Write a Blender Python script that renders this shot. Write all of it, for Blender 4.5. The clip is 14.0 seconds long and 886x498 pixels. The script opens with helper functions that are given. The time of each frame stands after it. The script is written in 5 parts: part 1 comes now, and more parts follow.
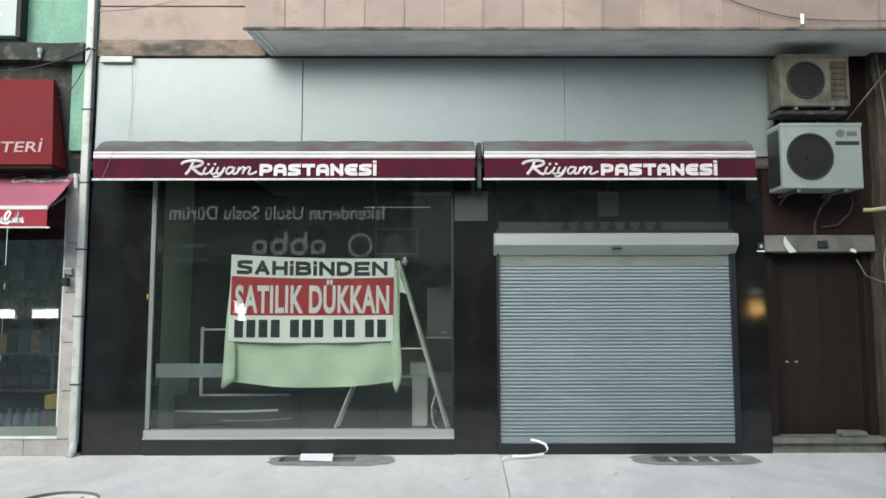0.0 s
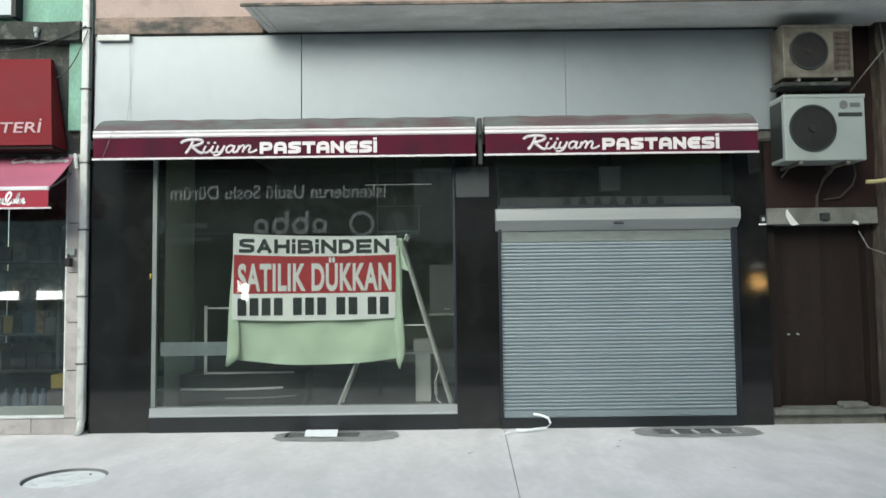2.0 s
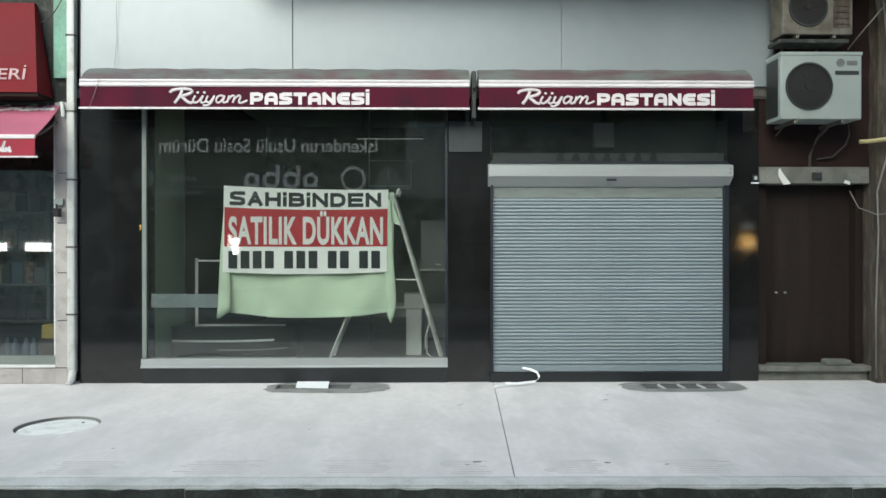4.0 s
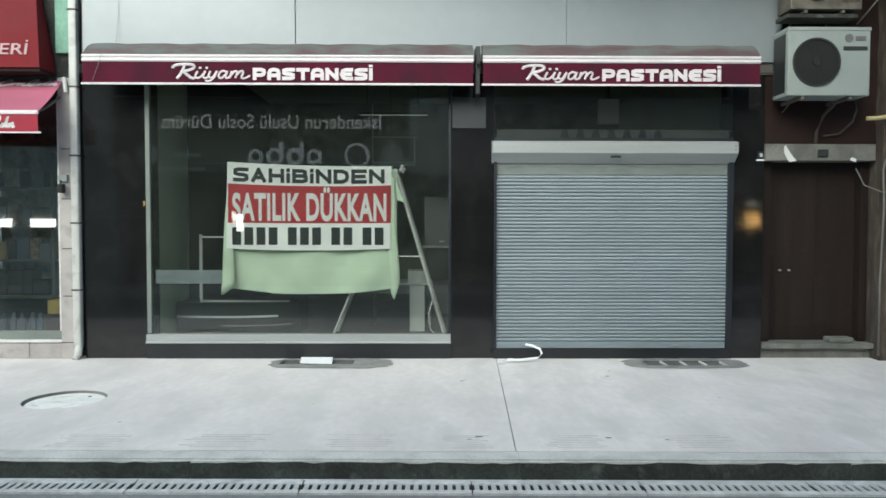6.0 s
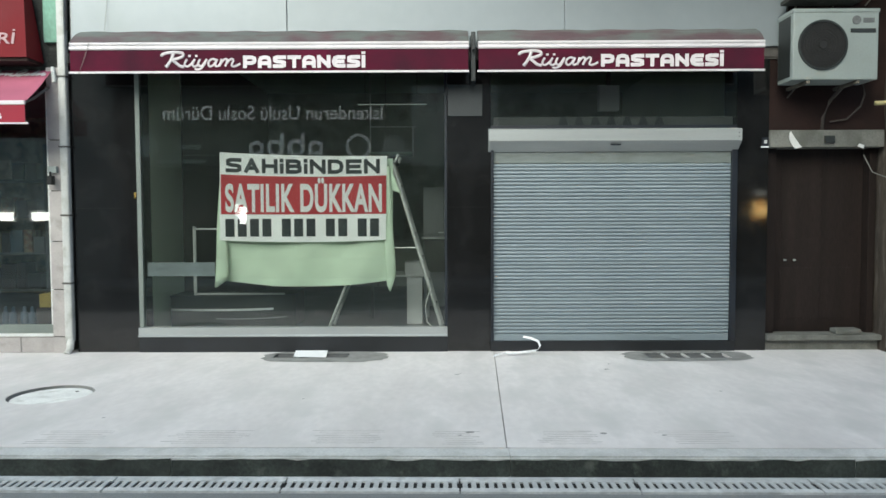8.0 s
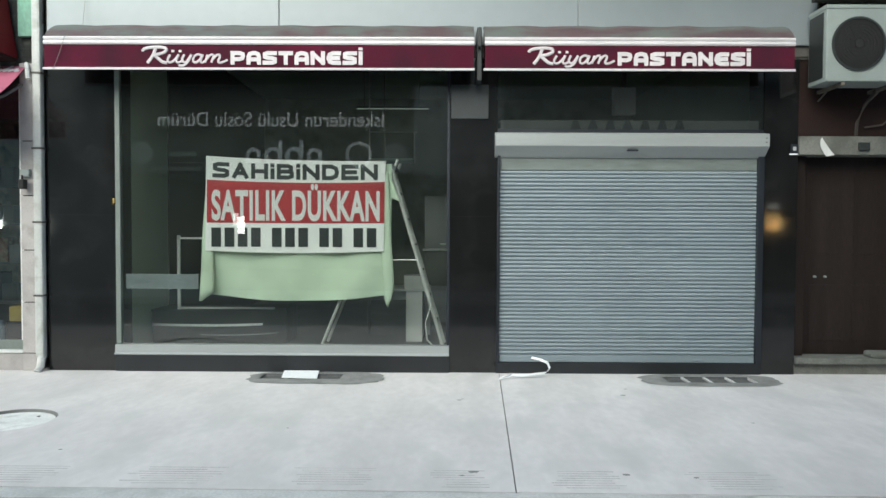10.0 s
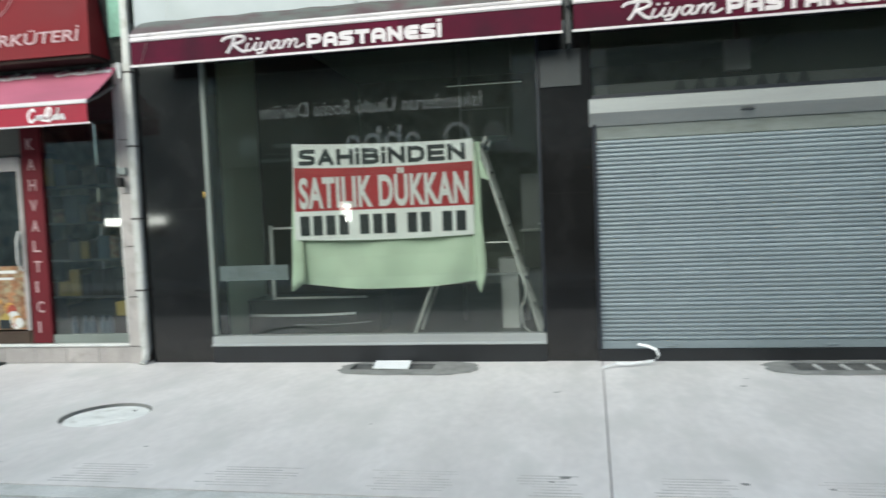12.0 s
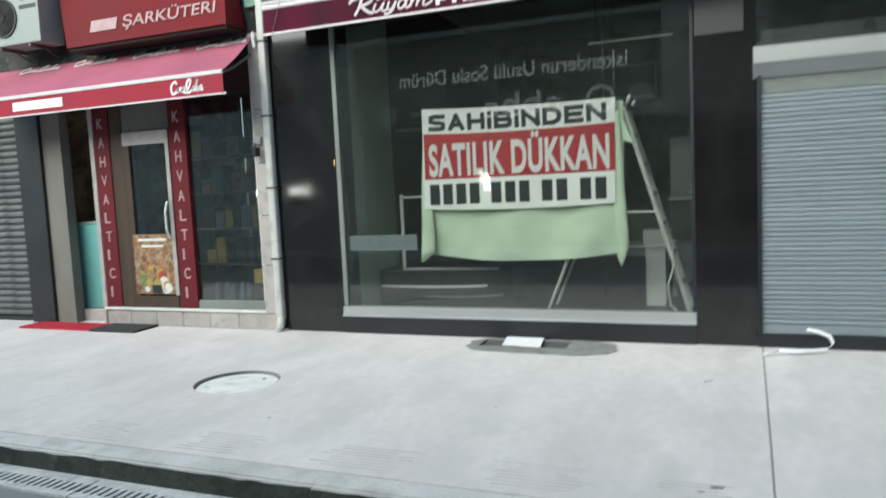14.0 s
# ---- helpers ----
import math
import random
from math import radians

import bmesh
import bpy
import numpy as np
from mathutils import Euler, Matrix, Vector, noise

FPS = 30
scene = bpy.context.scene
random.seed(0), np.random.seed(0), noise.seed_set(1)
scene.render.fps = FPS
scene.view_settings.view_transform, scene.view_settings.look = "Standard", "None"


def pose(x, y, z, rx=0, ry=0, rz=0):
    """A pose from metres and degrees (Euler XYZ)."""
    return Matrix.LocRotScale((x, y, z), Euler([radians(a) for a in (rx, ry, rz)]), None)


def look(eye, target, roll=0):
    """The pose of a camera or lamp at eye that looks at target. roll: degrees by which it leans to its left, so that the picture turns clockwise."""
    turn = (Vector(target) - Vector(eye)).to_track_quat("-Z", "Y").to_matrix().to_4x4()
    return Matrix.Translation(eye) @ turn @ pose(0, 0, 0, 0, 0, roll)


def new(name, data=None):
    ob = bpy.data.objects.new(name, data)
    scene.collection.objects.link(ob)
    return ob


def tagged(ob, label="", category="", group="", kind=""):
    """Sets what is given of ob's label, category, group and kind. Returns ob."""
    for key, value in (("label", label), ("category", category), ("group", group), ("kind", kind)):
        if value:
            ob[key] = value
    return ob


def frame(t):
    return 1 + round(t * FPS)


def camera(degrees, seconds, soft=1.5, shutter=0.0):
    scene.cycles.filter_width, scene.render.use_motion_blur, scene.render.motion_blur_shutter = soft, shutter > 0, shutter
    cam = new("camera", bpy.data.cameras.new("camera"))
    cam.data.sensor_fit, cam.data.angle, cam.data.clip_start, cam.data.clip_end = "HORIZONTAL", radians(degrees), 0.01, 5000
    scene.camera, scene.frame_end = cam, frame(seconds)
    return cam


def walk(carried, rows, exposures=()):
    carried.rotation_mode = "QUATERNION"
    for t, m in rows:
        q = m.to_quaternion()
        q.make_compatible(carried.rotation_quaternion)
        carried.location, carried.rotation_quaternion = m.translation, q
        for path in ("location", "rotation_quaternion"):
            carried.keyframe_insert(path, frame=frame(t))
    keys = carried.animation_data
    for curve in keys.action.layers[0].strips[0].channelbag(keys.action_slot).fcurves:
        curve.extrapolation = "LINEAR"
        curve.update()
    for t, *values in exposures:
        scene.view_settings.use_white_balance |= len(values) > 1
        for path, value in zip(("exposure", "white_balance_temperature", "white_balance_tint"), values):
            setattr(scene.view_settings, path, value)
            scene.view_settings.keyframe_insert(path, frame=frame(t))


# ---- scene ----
cam = camera(64.6, 14.0, shutter=0.75)
PATH = [
    (0, (0.071, -7.407, 1.479), (0.081, -5.415, 1.655), -0.1),
    (0.5, (0.079, -7.407, 1.477), (0.092, -5.413, 1.637), -0.1),
    (1, (0.07, -7.403, 1.469), (0.076, -5.409, 1.63), -0.4),
    (1.5, (0.081, -7.408, 1.472), (0.081, -5.413, 1.615), -0.6),
    (2, (0.074, -7.407, 1.461), (0.078, -5.41, 1.575), -0.7),
    (2.5, (0.068, -7.401, 1.44), (0.073, -5.402, 1.514), -0.6),
    (3, (0.066, -7.396, 1.439), (0.084, -5.397, 1.486), -0.1),
    (5.5, (0.064, -7.396, 1.418), (0.103, -5.398, 1.35), -0.2),
    (6, (0.074, -7.4, 1.428), (0.091, -5.401, 1.356), 0.1),
    (6.5, (0.072, -7.402, 1.422), (0.026, -5.403, 1.366), 0.7),
    (7, (0.109, -7.394, 1.412), (0.007, -5.397, 1.359), 0.2),
    (7.5, (0.204, -7.354, 1.396), (0.103, -5.358, 1.325), -0.4),
    (8, (0.203, -7.25, 1.408), (0.196, -5.252, 1.314), -0.2),
    (8.5, (0.185, -7.101, 1.403), (0.18, -5.102, 1.351), 0.2),
    (11, (0.25, -6.47, 1.39), (0.233, -4.473, 1.3), 0.2),
    (11.5, (0.294, -6.368, 1.393), (0.266, -4.373, 1.257), -0.5),
    (11.8, (0.343, -6.335, 1.39), (0.128, -4.351, 1.265), -1.6),
    (12, (0.374, -6.301, 1.384), (0.041, -4.333, 1.276), -2.3),
    (12.5, (0.446, -6.256, 1.375), (0.013, -4.308, 1.261), -1.9),
    (12.8, (0.452, -6.215, 1.373), (0.018, -4.269, 1.232), -1.7),
    (13, (0.464, -6.18, 1.365), (0.087, -4.22, 1.246), -2.4),
    (13.3, (0.437, -6.105, 1.367), (0.066, -4.146, 1.194), -1.8),
    (13.4, (0.428, -6.072, 1.365), (0.055, -4.128, 1.187), -2.3),
    (13.5, (0.419, -6.039, 1.362), (-0.087, -4.11, 1.217), -1.6),
    (13.6, (0.403, -6.012, 1.365), (-0.142, -4.098, 1.267), -1.3),
    (13.7, (0.387, -5.985, 1.368), (-0.23, -4.086, 1.257), -1.3),
    (14, (0.359, -5.904, 1.359), (-0.363, -4.048, 1.183), -2.7),
]
walk(cam, [(t, look(eye, target, roll)) for t, eye, target, roll in PATH], [(0.0, 0.95, 6500, -1), (14.0, 0.95, 6500, -1)])

# ---- world and light ----
world = bpy.data.worlds.new("sky")
scene.world = world
world.use_nodes = True
wn = world.node_tree
sky = wn.nodes.new("ShaderNodeTexSky")
sky.sky_type, sky.sun_disc = "NISHITA", False
sky.sun_elevation, sky.sun_rotation = radians(35), radians(203)
sky.air_density, sky.dust_density, sky.ozone_density = 1.0, 2.0, 1.0
wn.links.new(sky.outputs[0], wn.nodes["Background"].inputs[0])
wn.nodes["Background"].inputs[1].default_value = 0.15
sun = new("sun", bpy.data.lights.new("sun", "SUN"))
sun.data.energy, sun.data.angle, sun.data.color = 1.6, radians(55), (1.0, 1.0, 0.98)
sun.matrix_basis = look((-4.6, -11.0, 8.35), (0, 0, 0))


# ---- materials ----
def mat(name, col, rough=0.6, metal=0.0, var=0.15, scale=2.0, grain=0.1, gscale=60.0, bump=0.1, spec=0.5,
        stretch=(1, 1, 1), stain=None, stain_at=0.62, rnd=0.0, alpha=1.0):
    """A surface with blotches at one scale, grain and relief at a finer one, and stains of another colour."""
    m = bpy.data.materials.new(name)
    m.use_nodes = True
    n, l = m.node_tree.nodes, m.node_tree.links
    p = n["Principled BSDF"]
    p.inputs["Roughness"].default_value, p.inputs["Metallic"].default_value = rough, metal
    p.inputs["Specular IOR Level"].default_value, p.inputs["Alpha"].default_value = spec, alpha
    co, mp = n.new("ShaderNodeTexCoord"), n.new("ShaderNodeMapping")
    l.new(co.outputs["Object"], mp.inputs[0])
    mp.inputs["Scale"].default_value = stretch
    big, fine = n.new("ShaderNodeTexNoise"), n.new("ShaderNodeTexNoise")
    big.inputs["Scale"].default_value, big.inputs["Detail"].default_value = scale, 6
    fine.inputs["Scale"].default_value, fine.inputs["Detail"].default_value = gscale, 4
    l.new(mp.outputs[0], big.inputs[0]), l.new(mp.outputs[0], fine.inputs[0])

    def spread(source, amount):
        r = n.new("ShaderNodeMapRange")
        r.inputs[1].default_value, r.inputs[2].default_value = 0.3, 0.7
        r.inputs[3].default_value, r.inputs[4].default_value = 1 - amount, 1 + amount
        l.new(source, r.inputs[0])
        return r.outputs[0]
    a = n.new("ShaderNodeMath")
    a.operation = "MULTIPLY"
    l.new(spread(big.outputs[0], var), a.inputs[0]), l.new(spread(fine.outputs[0], grain), a.inputs[1])
    out = a.outputs[0]
    if rnd:
        o, b = n.new("ShaderNodeObjectInfo"), n.new("ShaderNodeMath")
        r = n.new("ShaderNodeMapRange")
        r.inputs[3].default_value, r.inputs[4].default_value = 1 - rnd, 1 + rnd
        l.new(o.outputs["Random"], r.inputs[0])
        b.operation = "MULTIPLY"
        l.new(out, b.inputs[0]), l.new(r.outputs[0], b.inputs[1])
        out = b.outputs[0]
    v = n.new("ShaderNodeVectorMath")
    v.operation = "SCALE"
    v.inputs[0].default_value = col
    l.new(out, v.inputs["Scale"])
    final = v.outputs[0]
    if stain:
        s, r, x = n.new("ShaderNodeTexNoise"), n.new("ShaderNodeMapRange"), n.new("ShaderNodeMix")
        s.inputs["Scale"].default_value, s.inputs["Detail"].default_value = scale * 1.7, 8
        l.new(mp.outputs[0], s.inputs[0])
        r.inputs[1].default_value, r.inputs[2].default_value = stain_at - 0.1, stain_at + 0.1
        l.new(s.outputs[0], r.inputs[0])
        x.data_type = "RGBA"
        l.new(r.outputs[0], x.inputs[0]), l.new(final, x.inputs[6])
        x.inputs[7].default_value = (*stain, 1)
        final = x.outputs[2]
    l.new(final, p.inputs["Base Color"])
    r = n.new("ShaderNodeMapRange")
    r.inputs[3].default_value, r.inputs[4].default_value = max(rough - 0.12, 0.02), min(rough + 0.12, 1)
    l.new(big.outputs[0], r.inputs[0]), l.new(r.outputs[0], p.inputs["Roughness"])
    if bump:
        b = n.new("ShaderNodeBump")
        b.inputs["Strength"].default_value, b.inputs["Distance"].default_value = bump, 0.01
        l.new(fine.outputs[0], b.inputs["Height"]), l.new(b.outputs[0], p.inputs["Normal"])
    return m


def glass_mat(name, tint, ior=1.6, veil=0.04):
    """A clear pane: what lies behind it, the mirror image of what stands before it, and a dusty diffuse veil that
    paints haze over the darks.
    """
    m = bpy.data.materials.new(name)
    m.use_nodes = True
    n, l = m.node_tree.nodes, m.node_tree.links
    n.remove(n["Principled BSDF"])
    t, g, f, x = (n.new("ShaderNode" + k) for k in ("BsdfTransparent", "BsdfGlossy", "Fresnel", "MixShader"))
    t.inputs[0].default_value = (*tint, 1)
    g.inputs["Roughness"].default_value = 0.01
    f.inputs[0].default_value = ior
    l.new(f.outputs[0], x.inputs[0]), l.new(t.outputs[0], x.inputs[1]), l.new(g.outputs[0], x.inputs[2])
    d, y, w, r = (n.new("ShaderNode" + k) for k in ("BsdfDiffuse", "MixShader", "TexNoise", "MapRange"))
    # greenish diffuse share: a painted haze that lifts the darks behind
    d.inputs[0].default_value = (0.52, 0.64, 0.58, 1)
    w.inputs["Scale"].default_value, w.inputs["Detail"].default_value = 2.2, 7
    r.inputs[1].default_value, r.inputs[2].default_value = 0.3, 0.7
    r.inputs[3].default_value, r.inputs[4].default_value = veil * 0.6, veil * 1.4
    l.new(n.new("ShaderNodeTexCoord").outputs["Object"], w.inputs[0]), l.new(w.outputs[0], r.inputs[0])
    l.new(r.outputs[0], y.inputs[0]), l.new(x.outputs[0], y.inputs[1]), l.new(d.outputs[0], y.inputs[2])
    l.new(y.outputs[0], n["Material Output"].inputs[0])
    return m


def glow_mat(name, col, power):
    m = bpy.data.materials.new(name)
    m.use_nodes = True
    p = m.node_tree.nodes["Principled BSDF"]
    p.inputs["Base Color"].default_value = p.inputs["Emission Color"].default_value = (*col, 1)
    p.inputs["Emission Strength"].default_value = power
    return m


M_CONCRETE = mat("smooth_concrete", (0.685, 0.658, 0.645), 0.65, var=0.10, scale=1.7, grain=0.05, gscale=16, bump=0.05, stretch=(1.0, 0.5, 1.0), stain=(0.60, 0.588, 0.57), stain_at=0.60)
M_SCORE = mat("scored_concrete", (0.53, 0.51, 0.495), 0.8, var=0.2, scale=6)
M_PATCH = mat("dark_cement", (0.24, 0.24, 0.23), 0.85, var=0.25, scale=5, grain=0.15, stain=(0.28, 0.28, 0.27))
M_KERB = mat("kerb_concrete", (0.60, 0.605, 0.59), 0.8, var=0.14, scale=3, stain=(0.44, 0.45, 0.43))
M_GRATE = mat("pale_grate_iron", (0.60, 0.61, 0.60), 0.7, 0.0, var=0.2, scale=6, stain=(0.38, 0.39, 0.38))
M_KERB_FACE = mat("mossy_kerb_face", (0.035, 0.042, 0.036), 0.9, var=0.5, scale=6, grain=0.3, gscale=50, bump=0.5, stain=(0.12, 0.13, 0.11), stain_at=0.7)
M_ASPHALT = mat("worn_asphalt", (0.23, 0.24, 0.238), 0.75, var=0.12, scale=0.8, grain=0.25, gscale=160, bump=0.3)
M_GRANITE = mat("black_granite", (0.0115, 0.0117, 0.012), 0.0, var=0.3, scale=3, grain=0.3, gscale=260, bump=0.0, spec=0.5)
M_PLINTH = mat("black_plinth_stone", (0.012, 0.014, 0.017), 0.5, var=0.3, scale=3, grain=0.4, gscale=200, bump=0.05)
M_PANEL = mat("silver_composite_panel", (0.228, 0.257, 0.276), 0.36, 0.13, var=0.05, scale=0.8, grain=0.02, gscale=8, bump=0.02, stain=(0.206, 0.235, 0.245), stain_at=0.66)
M_ALU = mat("silver_aluminium", (0.33, 0.35, 0.35), 0.45, 0.2, var=0.08, scale=3, grain=0.05, gscale=120, stretch=(0.2, 1, 4), bump=0.03)
M_ALU_OLD = mat("scratched_aluminium", (0.66, 0.67, 0.65), 0.45, 0.35, var=0.15, scale=8, grain=0.15)
M_SLAT = mat("grey_shutter_slat", (0.212, 0.256, 0.282), 0.45, 0.1, var=0.08, scale=2, grain=0.05, gscale=60, stretch=(0.3, 1, 3), bump=0.03, rnd=0.08)
M_SLATDARK = mat("dirty_shutter_slat", (0.10, 0.11, 0.11), 0.6, var=0.25, scale=3, rnd=0.15, stain=(0.06, 0.065, 0.065), stain_at=0.55)
# greenish grey darkened to include the shadow of the shutter box
M_TOPPLATE = mat("box_shaded_shutter_plate", (0.17, 0.195, 0.19), 0.6, 0.1, var=0.15, scale=3, stretch=(1, 1, 4), stain=(0.14, 0.16, 0.15), stain_at=0.58)
M_RAIL = mat("dark_blue_rail", (0.014, 0.018, 0.026), 0.45, 0.1, var=0.2)
M_CLOTH = mat("burgundy_awning_cloth", (0.070, 0.006, 0.020), 0.9, var=0.25, scale=1.4, grain=0.1, gscale=300, bump=0.15, spec=0.2, stain=(0.042, 0.008, 0.018), stain_at=0.56)
M_CLOTH_TOP = mat("dusty_awning_cloth", (0.080, 0.050, 0.057), 0.9, var=0.2, scale=3, grain=0.12, gscale=200, bump=0.15, stain=(0.10, 0.11, 0.105), stain_at=0.5, stretch=(0.5, 1, 1))
M_WHITE = mat("white_lettering", (0.80, 0.78, 0.79), 0.6, var=0.05, scale=20, grain=0.05, bump=0.0)
M_LETTER = mat("pinkish_white_lettering", (0.60, 0.56, 0.575), 0.7, var=0.08, scale=15, grain=0.05, bump=0.0)
M_PINKLETTER = mat("faded_pink_lettering", (0.40, 0.27, 0.28), 0.7, var=0.15, scale=10, grain=0.05, bump=0.0)
M_TRIM = mat("white_awning_bar", (0.57, 0.54, 0.555), 0.5, var=0.08, scale=4, grain=0.05, bump=0.02)
M_BANNER = mat("white_vinyl_banner", (0.94, 0.95, 0.95), 0.5, var=0.06, scale=3, grain=0.03, bump=0.05)
M_BANNER_RED = mat("red_vinyl_print", (0.42, 0.012, 0.022), 0.5, var=0.12, scale=4, grain=0.05, bump=0.02)
M_INK = mat("black_print", (0.008, 0.014, 0.018), 0.5, var=0.2, scale=10, bump=0.0)
M_GREEN_CLOTH = mat("pale_green_cloth", (0.66, 0.80, 0.63), 0.85, var=0.1, scale=3, grain=0.06, gscale=250, bump=0.2)
M_TAN = mat("tan_cladding", (0.295, 0.222, 0.20), 0.7, var=0.10, scale=2.5, grain=0.08, gscale=80, bump=0.1, stain=(0.245, 0.182, 0.16), stain_at=0.64, rnd=0.12)
M_SOFFIT = mat("grey_soffit_plaster", (0.72, 0.72, 0.68), 0.85, var=0.15, scale=3, grain=0.1, stain=(0.58, 0.58, 0.53), stain_at=0.6, stretch=(0.4, 1, 1))
M_LEDGE = mat("stained_concrete_ledge", (0.20, 0.15, 0.125), 0.9, var=0.3, scale=4, grain=0.2, stain=(0.05, 0.05, 0.045), stain_at=0.55, stretch=(0.6, 1, 1.5))
M_GREENWALL = mat("faded_green_plaster", (0.17, 0.315, 0.245), 0.85, var=0.16, scale=2.5, grain=0.14, gscale=30, stain=(0.16, 0.25, 0.20), stain_at=0.62, stretch=(1.5, 1, 0.7))
M_DARKCONCRETE = mat("dark_mottled_concrete", (0.034, 0.036, 0.032), 0.95, var=0.5, scale=5, grain=0.35, stain=(0.12, 0.12, 0.108), stain_at=0.66, bump=0.5)
M_PIPE = mat("white_plastic_pipe", (0.46, 0.47, 0.455), 0.5, var=0.1, scale=5, grain=0.05, stain=(0.34, 0.34, 0.31), stain_at=0.62)
M_TILE = mat("cream_stone_tile", (0.375, 0.35, 0.34), 0.45, var=0.1, scale=5, grain=0.06, stain=(0.29, 0.275, 0.255), stain_at=0.62, rnd=0.08)
M_JOINT = mat("dark_joint", (0.09, 0.085, 0.08), 0.95)
M_RED = mat("red_sign_sheet", (0.1275, 0.006, 0.00975), 0.75, spec=0.25, var=0.12, scale=1.6, grain=0.04, bump=0.02, stain=(0.12, 0.008, 0.012), stain_at=0.6)
M_REDCLOTH = mat("faded_red_awning_cloth", (0.34, 0.092, 0.145), 0.85, var=0.14, scale=2, grain=0.08, gscale=300, bump=0.1)
M_REDVAL = mat("red_valance_cloth", (0.28, 0.012, 0.032), 0.8, var=0.12, scale=3, grain=0.08, gscale=300, bump=0.1)
M_BROWN = mat("dark_brown_wood_door", (0.017, 0.012, 0.0105), 0.55, spec=0.25, var=0.3, scale=2, grain=0.25, gscale=40, stretch=(4, 1, 0.3), bump=0.15)
M_DOORWOOD = mat("warm_brown_door_wood", (0.058, 0.040, 0.029), 0.55, spec=0.3, var=0.25, scale=2, grain=0.25, gscale=40, stretch=(4, 1, 0.3), bump=0.1)
M_MAROON = mat("dark_maroon_board", (0.022, 0.012, 0.0105), 0.85, var=0.3, scale=3, spec=0.25)
M_RUST = mat("rusty_brown_plaster", (0.055, 0.043, 0.033), 0.9, var=0.35, scale=5, grain=0.2, gscale=50, bump=0.6, stretch=(2.5, 2.5, 0.5), stain=(0.105, 0.092, 0.074), stain_at=0.60)
M_STONE = mat("grey_lintel_stone", (0.15, 0.152, 0.138), 0.8, var=0.25, scale=4, grain=0.15, stain=(0.10, 0.105, 0.088), stain_at=0.58)
M_ACWHITE = mat("white_enamel_casing", (0.265, 0.298, 0.285), 0.4, var=0.06, scale=3, grain=0.03, bump=0.02, stain=(0.245, 0.27, 0.245), stain_at=0.66)
M_ACOLD = mat("weathered_beige_casing", (0.125, 0.115, 0.095), 0.6, var=0.15, scale=5, grain=0.08, stain=(0.075, 0.065, 0.05), stain_at=0.55)
M_DARKGRID = mat("dark_fan_grille", (0.022, 0.026, 0.026), 0.5, var=0.2)
# black for small parts, and for shade laid in as flat pieces
M_BLACK = mat("black_parts_and_shade", (0.012, 0.012, 0.012), 0.75, var=0.3)
M_IRON = mat("grey_cast_iron", (0.16, 0.165, 0.165), 0.65, 0.4, var=0.25, scale=8, bump=0.2)
M_COVER = mat("pale_painted_cover", (0.62, 0.63, 0.62), 0.55, var=0.08, scale=5, grain=0.06, bump=0.1)
M_ROOM = mat("pale_green_room_paint", (0.64, 0.77, 0.66), 0.8, var=0.08, scale=1.5)
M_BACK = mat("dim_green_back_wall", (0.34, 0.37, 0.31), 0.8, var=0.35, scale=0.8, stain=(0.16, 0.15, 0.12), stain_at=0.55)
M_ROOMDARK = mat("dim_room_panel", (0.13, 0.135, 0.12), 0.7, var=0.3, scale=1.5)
# dark brown that holds the gloom of the opening at the left
M_OPENINGDARK = mat("dark_brown_opening", (0.052, 0.04, 0.032), 0.6, var=0.3, scale=2, grain=0.2, gscale=30, stretch=(3, 3, 0.4))
# tile colour taken down to near black to carry the indoor dimness
M_FLOOR = mat("shade_dark_floor_tile", (0.0245, 0.0294, 0.028), 0.4, var=0.15, scale=2)
M_PAPER = mat("white_paper", (0.84, 0.85, 0.86), 0.7, var=0.03, bump=0.0)
M_GOLD = mat("polished_brass", (0.75, 0.50, 0.14), 0.25, 0.9, var=0.3, scale=30)
M_WARMLAMP = glow_mat("warm_lamp", (1.0, 0.74, 0.34), 8.0)
M_AMBER = glow_mat("amber_shade", (1.0, 0.55, 0.16), 0.4)
M_YELLOWPIPE = mat("yellow_gas_pipe", (0.40, 0.35, 0.17), 0.5, var=0.15)
M_CABLE = mat("grey_cable", (0.17, 0.165, 0.15), 0.7)
M_CABLE_DARK = mat("dark_cable", (0.03, 0.03, 0.03), 0.7)
M_TURQ = mat("turquoise_enamel", (0.16, 0.42, 0.40), 0.4, var=0.1)
M_ORANGE = mat("poster_print", (0.22, 0.10, 0.045), 0.5, var=0.6, scale=9, grain=0.5, gscale=30, bump=0.0, stain=(0.30, 0.27, 0.17), stain_at=0.55)
M_POSTERRED = mat("poster_red_print", (0.28, 0.05, 0.03), 0.5, var=0.4, scale=30)
M_POSTERGREEN = mat("poster_green_print", (0.13, 0.18, 0.06), 0.5, var=0.5, scale=30)
M_POSTERGOLD = mat("poster_gold_print", (0.45, 0.24, 0.06), 0.5, var=0.4, scale=25)
M_BEIGE = mat("beige_plaster", (0.17, 0.165, 0.145), 0.8, var=0.12, scale=3)
M_MATRED = mat("red_door_mat", (0.42, 0.012, 0.035), 0.95, var=0.15, gscale=300, grain=0.2, bump=0.4)
M_MATBLACK = mat("black_door_mat", (0.03, 0.035, 0.036), 0.95, var=0.2, gscale=300, grain=0.3, bump=0.4)
M_FROST = mat("frosted_film", (0.27, 0.31, 0.33), 0.6, var=0.12, scale=6, alpha=0.75)
M_FILMBAR = mat("faint_film_print", (0.19, 0.22, 0.24), 0.6, var=0.3, scale=30)
M_YELLOW = mat("yellow_carton", (0.36, 0.27, 0.07), 0.6, var=0.2, scale=8)
